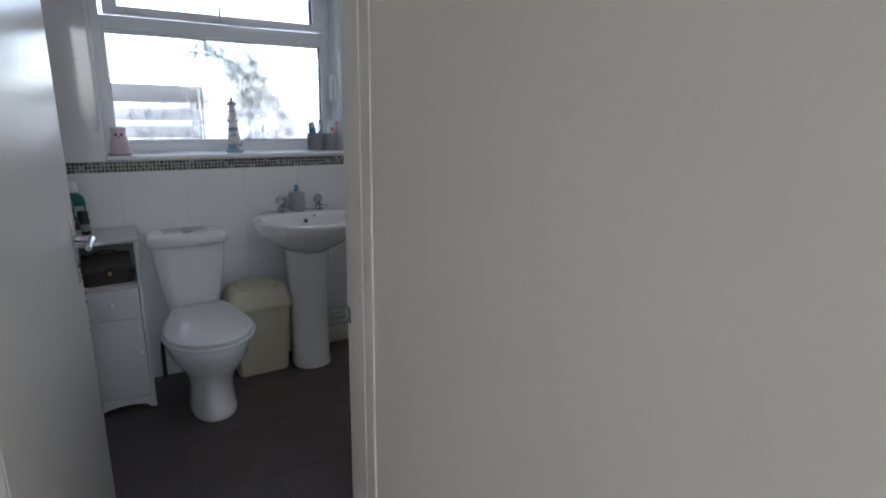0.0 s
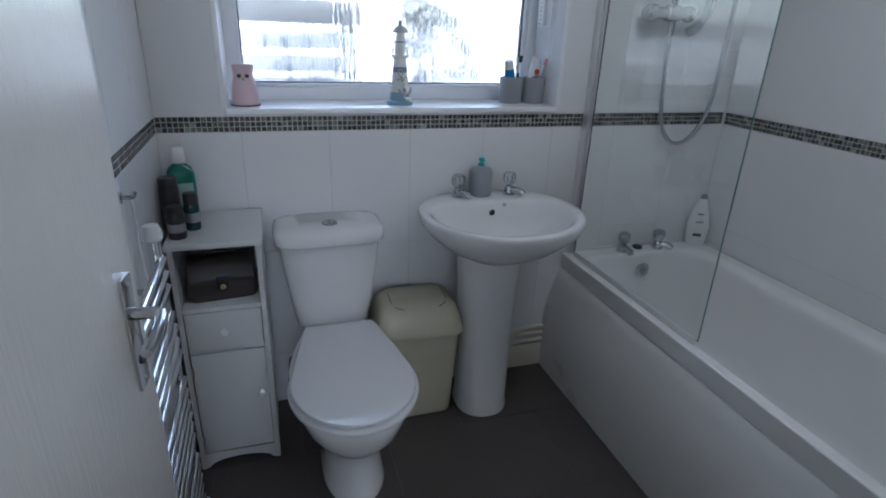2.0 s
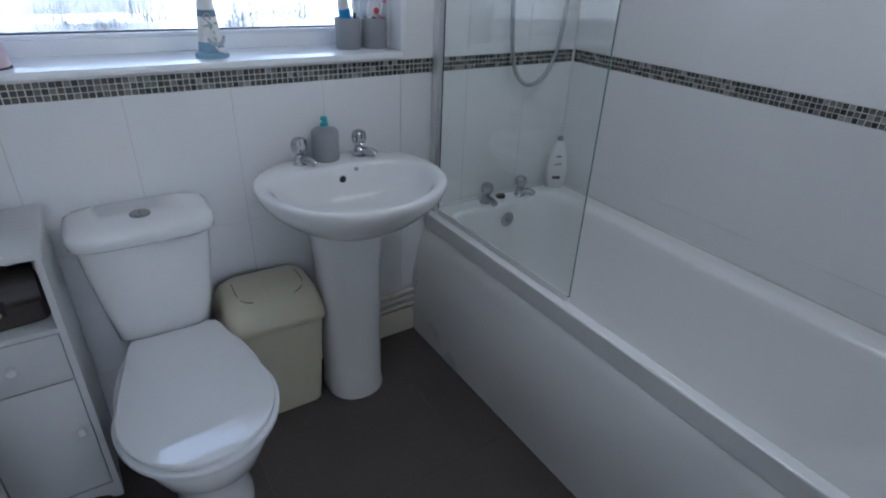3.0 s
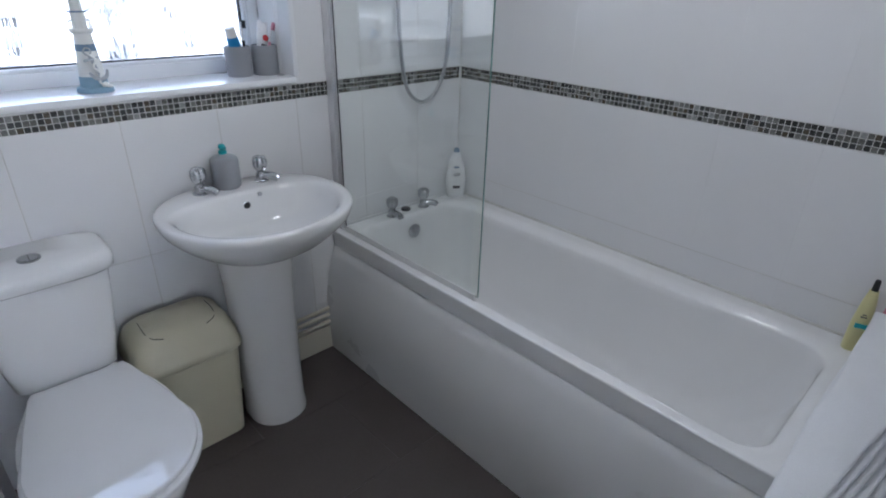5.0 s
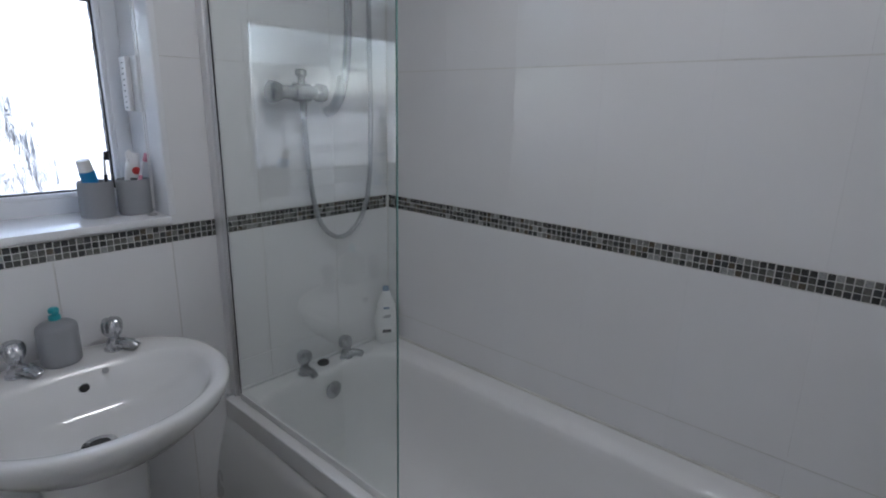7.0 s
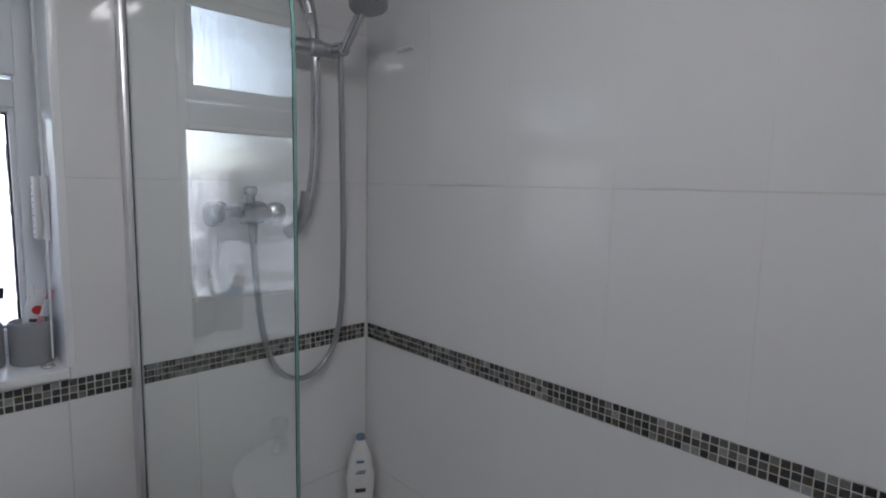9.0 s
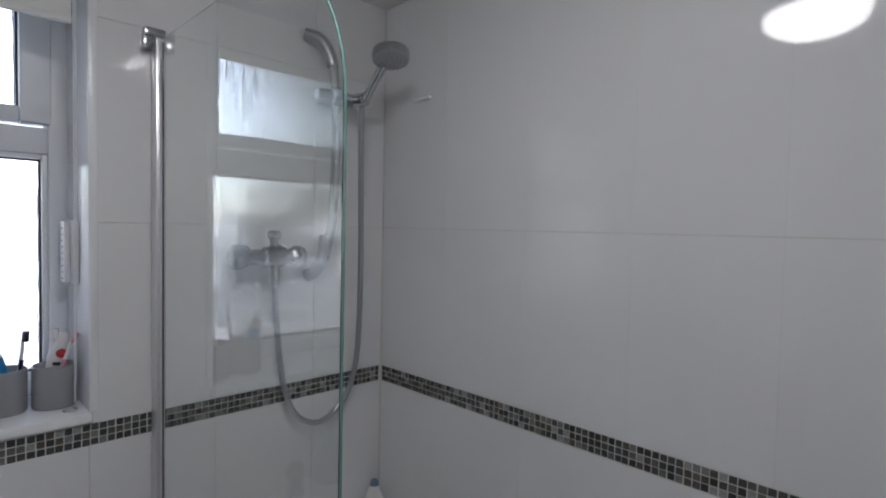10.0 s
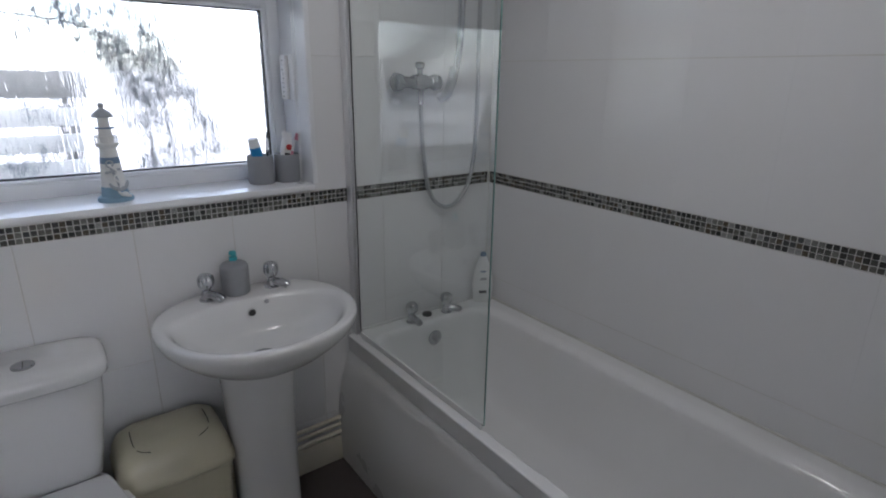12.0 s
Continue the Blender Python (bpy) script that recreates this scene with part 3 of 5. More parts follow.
rings = [cistern_ring(0.428, 0.118, 3.040), cistern_ring(0.436, 0.128, 3.031), cistern_ring(0.52, 0.142, 3.022), cistern_ring(0.65, 0.161, 3.016), cistern_ring(0.745, 0.170, 3.012)]
part("cistern", loft(rings), CERAMIC, toilet, smooth=60)
rings = [cistern_ring(0.742, 0.176, 3.006), cistern_ring(0.75, 0.185, 2.996), cistern_ring(0.775, 0.187, 2.993), cistern_ring(0.79, 0.182, 2.999), cistern_ring(0.797, 0.168, 3.014), cistern_ring(0.799, 0.12, 3.05)]
lid = part("cistern_lid", loft(rings), CERAMIC, toilet, smooth=60)
bt = part("flush_button", lathe([(0, 0.798), (0.027, 0.798), (0.027, 0.803), (0.024, 0.805), (0.0, 0.804)], (0.002, 3.086, 0), n=28), DARK_CHROME, lid, "chrome dual flush button")
part("button_split", box(0.0012, 0.0028, 3.066, 3.106, 0.8045, 0.8053), DARK, lid)

# ---- basin ----
BC = 0.767
basin = thing("pedestal_basin", "white ceramic pedestal wash basin", "basin", (BC, 0, 0))


def brow(z, a, yc, bf, bb, nf=2.1, nb=3.0, n=64):
    return oval(0, yc, z, a, bf, bb, nf, nb, n)


rings = [brow(0.64, 0.085, 3.04, 0.10, 0.15), brow(0.675, 0.128, 3.03, 0.152, 0.17), brow(0.705, 0.178, 3.015, 0.200, 0.185, 2.1, 2.6), brow(0.74, 0.224, 3.0, 0.240, 0.205, 2.1, 2.5), brow(0.775, 0.258, 2.985, 0.262, 0.222, 2.1, 2.4),
         brow(0.805, 0.281, 2.975, 0.281, 0.236, 2.1, 2.35), brow(0.828, 0.290, 2.97, 0.284, 0.243, 2.1, 2.3), brow(0.841, 0.292, 2.97, 0.285, 0.244, 2.1, 2.3), brow(0.848, 0.289, 2.97, 0.282, 0.243, 2.1, 2.3), brow(0.850, 0.282, 2.97, 0.275, 0.238, 2.1, 2.3),
         brow(0.849, 0.266, 2.965, 0.255, 0.128, 2.1, 2.5), brow(0.846, 0.258, 2.963, 0.246, 0.121, 2.1, 2.4), brow(0.834, 0.246, 2.96, 0.226, 0.117, 2.1, 2.4), brow(0.812, 0.234, 2.957, 0.212, 0.113, 2.1, 2.4), brow(0.785, 0.212, 2.95, 0.190, 0.110, 2.1, 2.3),
         brow(0.757, 0.176, 2.945, 0.158, 0.102), brow(0.736, 0.130, 2.94, 0.115, 0.085), brow(0.726, 0.085, 2.937, 0.075, 0.060), brow(0.722, 0.052, 2.935, 0.046, 0.042), brow(0.721, 0.03, 2.935, 0.03, 0.03)]
bowl = part("bowl", loft(rings), CERAMIC, basin, smooth=70)
part("overflow", lathe([(0, 0), (0.012, 0), (0.013, -0.003), (0.009, -0.005), (0.0, -0.003)], (0.007, 3.068, 0.806), "y", 20), CHROME, bowl, "dark overflow hole")
part("overflow_hole", lathe([(0, 0), (0.0105, 0), (0.0105, -0.002), (0, -0.002)], (0.007, 3.0635, 0.806), "y", 16), DARK, bowl)
part("chain_stay", lathe([(0, 0), (0.008, 0), (0.007, -0.004), (0, -0.004)], (0.058, 3.071, 0.832), "y", n=14), DULL_CHROME, bowl)
WY = 2.925
part("waste", lathe([(0, 0.720), (0.037, 0.720), (0.036, 0.7275), (0.024, 0.726), (0, 0.724)], (-0.01, WY, 0), n=24), CHROME, bowl)
part("waste_hole", lathe([(0, 0.723), (0.022, 0.7235), (0.022, 0.7280), (0, 0.7280)], (-0.01, WY, 0), n=20), DARK, bowl)
rings = [oval(-0.007, 3.02, z, a, bf, 0.12, 2.2, 3) for z, a, bf in ((0, 0.104, 0.108), (0.02, 0.105, 0.109), (0.05, 0.100, 0.104), (0.3, 0.101, 0.104), (0.55, 0.108, 0.108), (0.68, 0.118, 0.12))]
part("pedestal", loft(rings), CERAMIC, basin, smooth=60)
tap = pillar_tap((BC - 0.102, 3.145, 0.849), 32, "basin taps", "chrome pillar tap standing on the basin")
copy_thing(tap, pose(BC + 0.105, 3.145, 0.849, 0, 0, 38))

# ---- waste bin ----
bin_ = thing("waste_bin", "cream plastic swing-top bin beside the basin pedestal", "bin", (0.492, 3.085, 0))


def rr(x, y, z, r, n=6, sx=0.0):
    return rrect(-x + sx, x + sx, -y, y, z, r, n)


part("body", loft([rr(0.128, 0.095, 0.0, 0.03), rr(0.131, 0.098, 0.006, 0.03), rr(0.155, 0.118, 0.385, 0.035), rr(0.15, 0.113, 0.386, 0.033)]), CREAM, bin_, smooth=40)
lid = part("lid", loft([rr(0.159, 0.122, 0.365, 0.036), rr(0.163, 0.126, 0.370, 0.038), rr(0.163, 0.126, 0.392, 0.038), rr(0.159, 0.122, 0.400, 0.037), rr(0.155, 0.117, 0.43, 0.04),
                        rr(0.143, 0.100, 0.468, 0.045), rr(0.122, 0.075, 0.492, 0.045), rr(0.085, 0.042, 0.502, 0.03)]), CREAM, bin_, smooth=55)
# swing flap: a saddle-shaped plate lying in the lid
rings = []
for i in range(9):
    v = -1 + 2 * i / 8
    hw = 0.098 - 0.02 * v * v
    zc = 0.507 - 0.030 * v * v
    rings.append([(hw * math.cos(math.pi * k / 10), v * 0.088, zc - 0.006 + 0.008 * math.sin(math.pi * k / 10)) for k in range(11)] + [(-hw * 0.9, v * 0.086, zc - 0.02), (hw * 0.9, v * 0.086, zc - 0.02)])
part("swing_flap", loft(rings), CREAM, lid, smooth=50)
for s in (-1, 1):
    pts = [(s * 0.104, 0.02, 0.4985), (s * 0.106, -0.03, 0.4985), (s * 0.104, -0.06, 0.4925), (s * 0.094, -0.082, 0.4855), (s * 0.066, -0.092, 0.480)]
    part("flap_gap", tube(pts, 0.0013, 6, None, 2), DARK, lid, "dark gap round the flap")

# ---- storage cabinet ----
CX0, CX1, CY0, CY1 = -0.297, -0.040, 2.905, 3.205
cab = thing("bathroom_cabinet", "slim white painted bathroom cabinet with open shelf", "cabinet", (0, 0, 0))
part("top", box(CX0 - 0.006, CX1 + 0.006, CY0 - 0.012, CY1, 0.812, 0.830, 0.003), CABINET, cab)
for x in (CX0, CX1 - 0.015):
    o = [(CY0, 0.0), (CY0, 0.811), (CY1, 0.811), (CY1, 0.0), (CY1 - 0.05, 0.0), (CY1 - 0.07, 0.03), (CY0 + 0.07, 0.03), (CY0 + 0.05, 0.0)]
    part("side_panel", loft([[(x, y, z) for y, z in o], [(x + 0.015, y, z) for y, z in o]]), CABINET, cab, smooth=0)
part("back_panel", box(CX0 + 0.015, CX1 - 0.015, CY1 - 0.008, CY1 - 0.001, 0.04, 0.811), CABINET, cab, smooth=0)
part("shelf", box(CX0 + 0.0155, CX1 - 0.0155, CY0 + 0.004, CY1 - 0.009, 0.600, 0.614, 0.001), CABINET, cab)
part("shelf", box(CX0 + 0.0155, CX1 - 0.0155, CY0 + 0.02, CY1 - 0.009, 0.450, 0.462, 0.001), CABINET, cab)
part("shelf", box(CX0 + 0.0155, CX1 - 0.0155, CY0 + 0.02, CY1 - 0.009, 0.05, 0.062, 0.001), CABINET, cab)
# apron arched below the door
ap = [(CX0 + 0.0155, 0.0), (CX0 + 0.0155, 0.062)] + [(CX1 - 0.0155, 0.062), (CX1 - 0.0155, 0.0)] + [((CX0 + CX1) / 2 + 0.1 * math.cos(a), 0.006 + 0.028 * math.sin(a)) for a in np.linspace(0, math.pi, 13)]
part("apron", loft([[(x, CY0 + 0.001, z) for x, z in ap], [(x, CY0 + 0.013, z) for x, z in ap]]), CABINET, cab, smooth=0)
dr = part("drawer_front", box(CX0 + 0.018, CX1 - 0.018, CY0 + 0.001, CY0 + 0.017, 0.4565, 0.598, 0.002), CABINET, cab)
knob = [(0, 0), (0.005, 0), (0.005, -0.008), (0.011, -0.014), (0.012, -0.020), (0.008, -0.025), (0, -0.026)]
part("knob", lathe(knob, ((CX0 + CX1) / 2, CY0 + 0.001, 0.535), "y", 18), WHITE, dr)
dd = part("cabinet_door", box(CX0 + 0.018, CX1 - 0.018, CY0 + 0.001, CY0 + 0.017, 0.066, 0.4535, 0.002), CABINET, cab)
part("knob", lathe(knob, (CX1 - 0.04, CY0 + 0.001, 0.29), "y", 18), WHITE, dd)
for z in (0.12, 0.39):
    part("hinge", box(CX0 + 0.0155, CX0 + 0.022, CY0 - 0.0015, CY0 + 0.001, z - 0.02, z + 0.02), DULL_CHROME, dd)

# wash bag on the open shelf
bag = thing("wash_bag", "dark brown leather wash bag in the cabinet's open shelf", "bag", (-0.168, 3.005, 0.6145), turn=6)
part("body", loft([rr(0.098, 0.05, 0.0, 0.025), rr(0.103, 0.056, 0.012, 0.03), rr(0.102, 0.055, 0.06, 0.03), rr(0.096, 0.046, 0.105, 0.03), rr(0.085, 0.03, 0.128, 0.02), rr(0.07, 0.012, 0.134, 0.008)]), BAG, bag, smooth=60)
part("flap", loft([[(x, y, z) for x in (-0.094, 0.094)] + [(x * 0.98, y - 0.003, z + 0.003) for x in (0.094, -0.094)] for y, z in ((0.01, 0.134), (-0.02, 0.133), (-0.044, 0.11), (-0.057, 0.075), (-0.060, 0.062))]), BAG, bag, smooth=60)
part("strap", box(-0.02, 0.02, -0.068, -0.061, 0.045, 0.085, 0.003), BLACK, bag)
part("clasp", lathe([(0, 0), (0.009, 0), (0.009, -0.004), (0.005, -0.007), (0, -0.007)], (0, -0.068, 0.055), "y", 16), BRASS, bag, "round brass clasp")
part("handle", tube([(-0.05, 0.0, 0.132), (-0.03, -0.004, 0.148), (0.03, -0.004, 0.148), (0.05, 0.0, 0.132)], 0.005, 8, None, 2), BAG, bag)

# bottles on the cabinet
mw = thing("mouthwash_bottle", "green mouthwash bottle with white cap on the cabinet", "bottle", (-0.262, 3.125, 0.8305), turn=12)
part("bottle", loft([rr(0.036, 0.025, 0.0, 0.012), rr(0.040, 0.028, 0.006, 0.014), rr(0.040, 0.028, 0.15, 0.014), rr(0.034, 0.024, 0.168, 0.014), rr(0.018, 0.016, 0.182, 0.012), rr(0.016, 0.015, 0.188, 0.012)]), GREEN, mw, smooth=50)
part("cap", loft([rr(0.019, 0.018, 0.186, 0.014), rr(0.020, 0.019, 0.19, 0.015), rr(0.018, 0.017, 0.232, 0.014), rr(0.014, 0.013, 0.236, 0.012)]), WHITE, mw, "white screw cap", smooth=50)
part("paper_label", box(-0.030, 0.030, -0.0292, -0.0284, 0.045, 0.125), material("pale green label", (0.35, 0.5, 0.45), 0.4, vary=0.1, scale=25), mw, "pale green paper label", smooth=0)


def can(name, label, cat, at, r, h, body, capm, cap_h, band=None):
    c = thing(name, label, cat, at)
    part("can", lathe([(0, 0), (r * 0.95, 0), (r, 0.004), (r, h - cap_h - 0.006), (r * 0.9, h - cap_h), (0, h - cap_h)]), body, c)
    part("cap", lathe([(0, h - cap_h - 0.001), (r * 0.93, h - cap_h - 0.001), (r * 0.93, h - 0.006), (r * 0.8, h), (0, h)]), capm, c)
    if band:
        part("printed_band", lathe([(r * 0.99, h * 0.22), (r * 1.012, h * 0.22), (r * 1.012, h * 0.48), (r * 0.99, h * 0.48)]), band, c)
    return c


can("deodorant_can", "tall black deodorant can on the cabinet", "deodorant", (-0.290, 3.050, 0.8305), 0.029, 0.160, BLACK, BLACK, 0.03, PRINT)
can("deodorant_can", "short black spray can with silver band on the cabinet", "deodorant", (-0.268, 2.960, 0.8305), 0.025, 0.098, BLACK, DARK, 0.02, DULL_CHROME)
can("deodorant_can", "small dark green spray bottle on the cabinet", "deodorant", (-0.232, 3.030, 0.8305), 0.022, 0.115, material("dark green plastic", (0.01, 0.05, 0.05), 0.25), BLACK, 0.035, DULL_CHROME)

# ---- towel radiator ----
rad = thing("towel_radiator", "chrome ladder towel radiator on the wall behind the door", "radiator", (0, 0, 0))
RX = -0.262
for y in (2.08, 2.60):
    part("post", lathe([(0, 0.10), (0.012, 0.10), (0.015, 0.104), (0.015, 0.955), (0.012, 0.96), (0, 0.96)], (RX, y, 0), n=18), CHROME, rad)
zs = [0.15 + 0.036 * i for i in range(6)] + [0.40 + 0.036 * i for i in range(6)] + [0.66 + 0.036 * i for i in range(4)] + [0.84 + 0.036 * i for i in range(3)]
for z in zs:
    part("rung", lathe([(0, 2.082), (0.0105, 2.082), (0.0105, 2.598), (0, 2.598)], (RX + 0.014, 0, z), "y", 14), CHROME, rad)
for y, z in ((2.12, 0.2), (2.56, 0.2), (2.12, 0.85), (2.56, 0.85)):
    part("wall_bracket", lathe([(0, XL + 0.0005), (0.014, XL + 0.0005), (0.014, XL + 0.008), (0.008, XL + 0.012), (0.008, RX), (0, RX)], (0, y, z), "x", 14), CHROME, rad)
part("end_cap", lathe([(0, 0.959), (0.018, 0.959), (0.022, 0.964), (0.022, 0.982), (0.017, 0.996), (0, 1.0)], (RX, 2.60, 0), n=24), WHITE, rad, "white round thermostat cap")
part("valve", tube([(RX, 2.60, 0.101), (RX, 2.60, 0.07), (RX, 2.615, 0.06), (RX, 2.66, 0.06)], 0.010, 12, None, 1), CHROME, rad)
part("valve_head", lathe([(0, 2.655), (0.015, 2.655), (0.016, 2.70), (0.013, 2.705), (0, 2.705)], (RX, 0, 0.06), "y", 16), WHITE, rad)
part("supply_pipe", tube([(RX, 2.60, 0.07), (RX, 2.60, 0.001)], 0.0075, 12), CHROME, rad)

hook = thing("wall_hook", "small chrome hook on the tiled wall", "hook", (XL, 2.66, 1.045))
part("plate", lathe([(0, 0.0005), (0.013, 0.0005), (0.013, 0.005), (0, 0.006)], (0, 0, 0), "x", 18), CHROME, hook)
part("peg", tube([(0.004, 0, 0), (0.03, 0, 0), (0.034, 0, 0.012)], 0.005, 10, None, 1), CHROME, hook)
cable = tagged(new("cable", finish("cable", tube([(XL + 0.02, 2.665, 1.04), (XL + 0.012, 2.72, 1.02), (XL + 0.006, 2.74, 0.95), (XL + 0.01, 2.72, 0.86), (XL + 0.03, 2.66, 0.80), (RX - 0.018, 2.60, 0.79)], 0.0025, 8, None, 3), WHITE)), "thin white cable hanging on the tiled wall", "cable")

# ---- shower ----
sh = thing("shower_set", "chrome shower riser rail with handset and hose", "shower", (0, 0, 0))
part("riser_rail", tube([(1.655, YN - 0.045, 1.50), (1.672, YN - 0.062, 1.62), (1.674, YN - 0.07, 1.80), (1.674, YN - 0.068, 1.98), (1.668, YN - 0.058, 2.06)], 0.0135, 16, None, 2), CHROME, sh)
part("rail_end", tube([(1.668, YN - 0.056, 2.055), (1.660, YN - 0.048, 2.10), (1.640, YN - 0.03, 2.135), (1.612, YN - 0.002, 2.145)], [0.016, 0.018, 0.020, 0.020], 16, None, 2), DULL_CHROME, sh)
part("rail_end", tube([(1.655, YN - 0.048, 1.57), (1.650, YN - 0.045, 1.51), (1.638, YN - 0.03, 1.465), (1.622, YN - 0.002, 1.45)], [0.016, 0.018, 0.019, 0.019], 16, None, 2), DULL_CHROME, sh)
sl = part("slider", lathe([(0, 1.612), (0.014, 1.612), (0.02, 1.622), (0.021, 1.655), (0.025, 1.66), (0.025, 1.69), (0.021, 1.695), (0.02, 1.735), (0.013, 1.755), (0, 1.757)], (-0.008, YN - 0.075, 1.963), "x", 20), DULL_CHROME, sh)
part("holder", lathe([(0, -0.03), (0.019, -0.03), (0.022, 0.0), (0.021, 0.02), (0, 0.022)], (1.728, YN - 0.1, 1.963), "y", 18), CHROME, sl)
H0, H1 = Vector((1.730, YN - 0.115, 1.950)), Vector((1.723, 2.995, 2.050))
hs = part("handset", tube([H0, H0.lerp(H1, 0.3), H0.lerp(H1, 0.7), H1], [0.011, 0.014, 0.013, 0.016], 16, None, 1), CHROME, sh)
bm = lathe([(0, 0.012), (0.04, 0.012), (0.049, 0.006), (0.051, -0.008), (0.049, -0.019), (0.044, -0.022), (0, -0.022)], n=32)
bm.transform(Matrix.Translation((1.718, 2.965, 2.063)) @ pose(0, 0, 0, -14, 8, 0))
part("spray_head", bm, DULL_CHROME, hs)
bm = bmesh.new()
for k, r in ((6, 0.014), (12, 0.027), (16, 0.038)):
    for i in range(k):
        a = 2 * math.pi * i / k
        lathe([(0, -0.022), (0.0018, -0.022), (0.0014, -0.0245), (0, -0.0245)], (r * math.cos(a), r * math.sin(a), 0), n=6, bm=bm)
bm.transform(Matrix.Translation((1.718, 2.965, 2.063)) @ pose(0, 0, 0, -14, 8, 0))
tagged(part("nozzles", bm, GREY, hs, "fine grey spray nozzles"), kind="stuff")
hose = [(1.730, YN - 0.11, 1.950), (1.736, YN - 0.10, 1.88), (1.764, YN - 0.065, 1.68), (1.775, YN - 0.055, 1.42), (1.775, YN - 0.045, 1.2), (1.755, YN - 0.03, 1.085), (1.695, YN - 0.03, 1.022), (1.625, YN - 0.035, 1.012),
        (1.550, YN - 0.045, 1.07), (1.510, YN - 0.06, 1.2), (1.492, YN - 0.068, 1.36), (1.488, YN - 0.07, 1.46)]
bm = tube(hose, 0.0085, 12, None, 3)
part("hose", bm, DULL_CHROME, sh, "ribbed chrome shower hose")
valve = thing("shower_valve", "chrome shower mixer with two round knobs on tiles", "shower valve", (0, 0, 0))
vy = YN - 0.070
part("bar", lathe([(0, 1.405), (0.019, 1.405), (0.021, 1.43), (0.021, 1.452), (0.027, 1.456), (0.029, 1.483), (0.027, 1.510), (0.021, 1.514), (0.021, 1.535), (0.018, 1.54), (0, 1.54)], (0, vy, 1.512), "x", 24), DARK_CHROME, valve)
for x in (1.425, 1.535):
    part("wall_union", lathe([(0, -0.0005), (0.03, -0.0005), (0.03, -0.008), (0.014, -0.014), (0.014, -0.065), (0, -0.065)], (x, YN, 1.512), "y", 22), DARK_CHROME, valve)
for x, s_, r in ((1.392, -1, 0.034), (1.548, 1, 0.030)):
    knob = lathe([(0, -0.018 * s_), (r * 0.7, -0.018 * s_), (r * 0.95, -0.006 * s_), (r, 0.006 * s_), (r * 0.96, 0.018 * s_), (r * 0.7, 0.025 * s_), (0, 0.026 * s_)], (x, vy, 1.512), "x", 36)
    for v in knob.verts:
        dy, dz = v.co.y - vy, v.co.z - 1.512
        k = 1 - 0.10 * (0.5 + 0.5 * math.cos(7 * math.atan2(dz, dy)))
        v.co.y, v.co.z = vy + dy * k, 1.512 + dz * k
    part("control_knob", knob, DARK_CHROME, valve)
part("diverter", lathe([(0, 0.0), (0.011, 0.0), (0.011, 0.026), (0.017, 0.030), (0.018, 0.044), (0.013, 0.050), (0, 0.051)], (1.484, vy, 1.532), n=18), DARK_CHROME, valve)
part("outlet", lathe([(0, -0.06), (0.010, -0.06), (0.012, -0.02), (0.014, 0), (0, 0)], (1.488, vy, 1.512 - 0.02), n=16), DARK_CHROME, valve)
# thin white bar put on the tiles in place of a blurry highlight
rest = thing("soap_rest", "small white bar standing for a highlight on the tiles", "holder", (XR, 3.03, 1.985))
part("body", box(-0.012, -0.0005, -0.035, 0.035, -0.005, 0.004, 0.003), WHITE, rest)

# ---- things on the sill ----
def cup(at):
    c = thing("tumbler", "grey stoneware tumbler holding brushes on the sill", "tumbler", at, "tumblers on the sill")
    part("cup", lathe([(0, 0), (0.041, 0), (0.0435, 0.004), (0.0435, 0.092), (0.042, 0.097), (0.040, 0.098), (0.0385, 0.094), (0.0385, 0.008), (0, 0.007)], n=36), GREY, c, smooth=50)
    return c


cup_a = cup((0.932, 3.335, 1.1665))
cup_b = copy_thing(cup_a, pose(1.024, 3.325, 1.1665))


def brush(at, lean, col, label, name="toothbrush"):
    b = thing(name, label, "toothbrush", at)
    b.matrix_world = Matrix.Translation(at) @ pose(0, 0, 0, *lean)
    part("handle", tube([(0, 0, 0), (0, 0, 0.06), (0.001, 0, 0.11), (0, 0, 0.16)], [0.004, 0.0055, 0.004, 0.003], 10, None, 1), WHITE, b)
    part("grip", tube([(0, -0.002, 0.05), (0.0005, -0.002, 0.10)], 0.0052, 8), col, b)
    part("bristles", box(-0.005, 0.005, -0.013, -0.002, 0.14, 0.165, 0.002), col, b)
    return b


brush((0.955, 3.345, 1.178), (-3, 9, 30), BLACK, "black and teal toothbrush leaning in a grey tumbler")
brush((1.012, 3.315, 1.178), (4, 18, 20), ROSE, "white toothbrush with pink-red grip in a tumbler")
brush((1.04, 3.33, 1.178), (-8, 6, 70), WHITE, "plain white toothbrush standing in a tumbler")


def toothpaste(at, lean, body, capm, label):
    t = thing("toothpaste_tube", label, "toothpaste", at)
    t.matrix_world = Matrix.Translation(at) @ pose(0, 0, 0, *lean) @ Matrix.Diagonal((1.25, 1.25, 1.05, 1.0))
    part("tube", loft([oval(0, 0, 0.0, 0.019, 0.0015, 0.0015, n=20), oval(0, 0, 0.05, 0.018, 0.008, 0.008, n=20), oval(0, 0, 0.10, 0.0165, 0.014, 0.014, n=20), oval(0, 0, 0.118, 0.015, 0.015, 0.015, n=20)]), body, t)
    part("cap", lathe([(0, 0.117), (0.0145, 0.117), (0.013, 0.145), (0.011, 0.147), (0, 0.147)], n=18), capm, t)
    return t


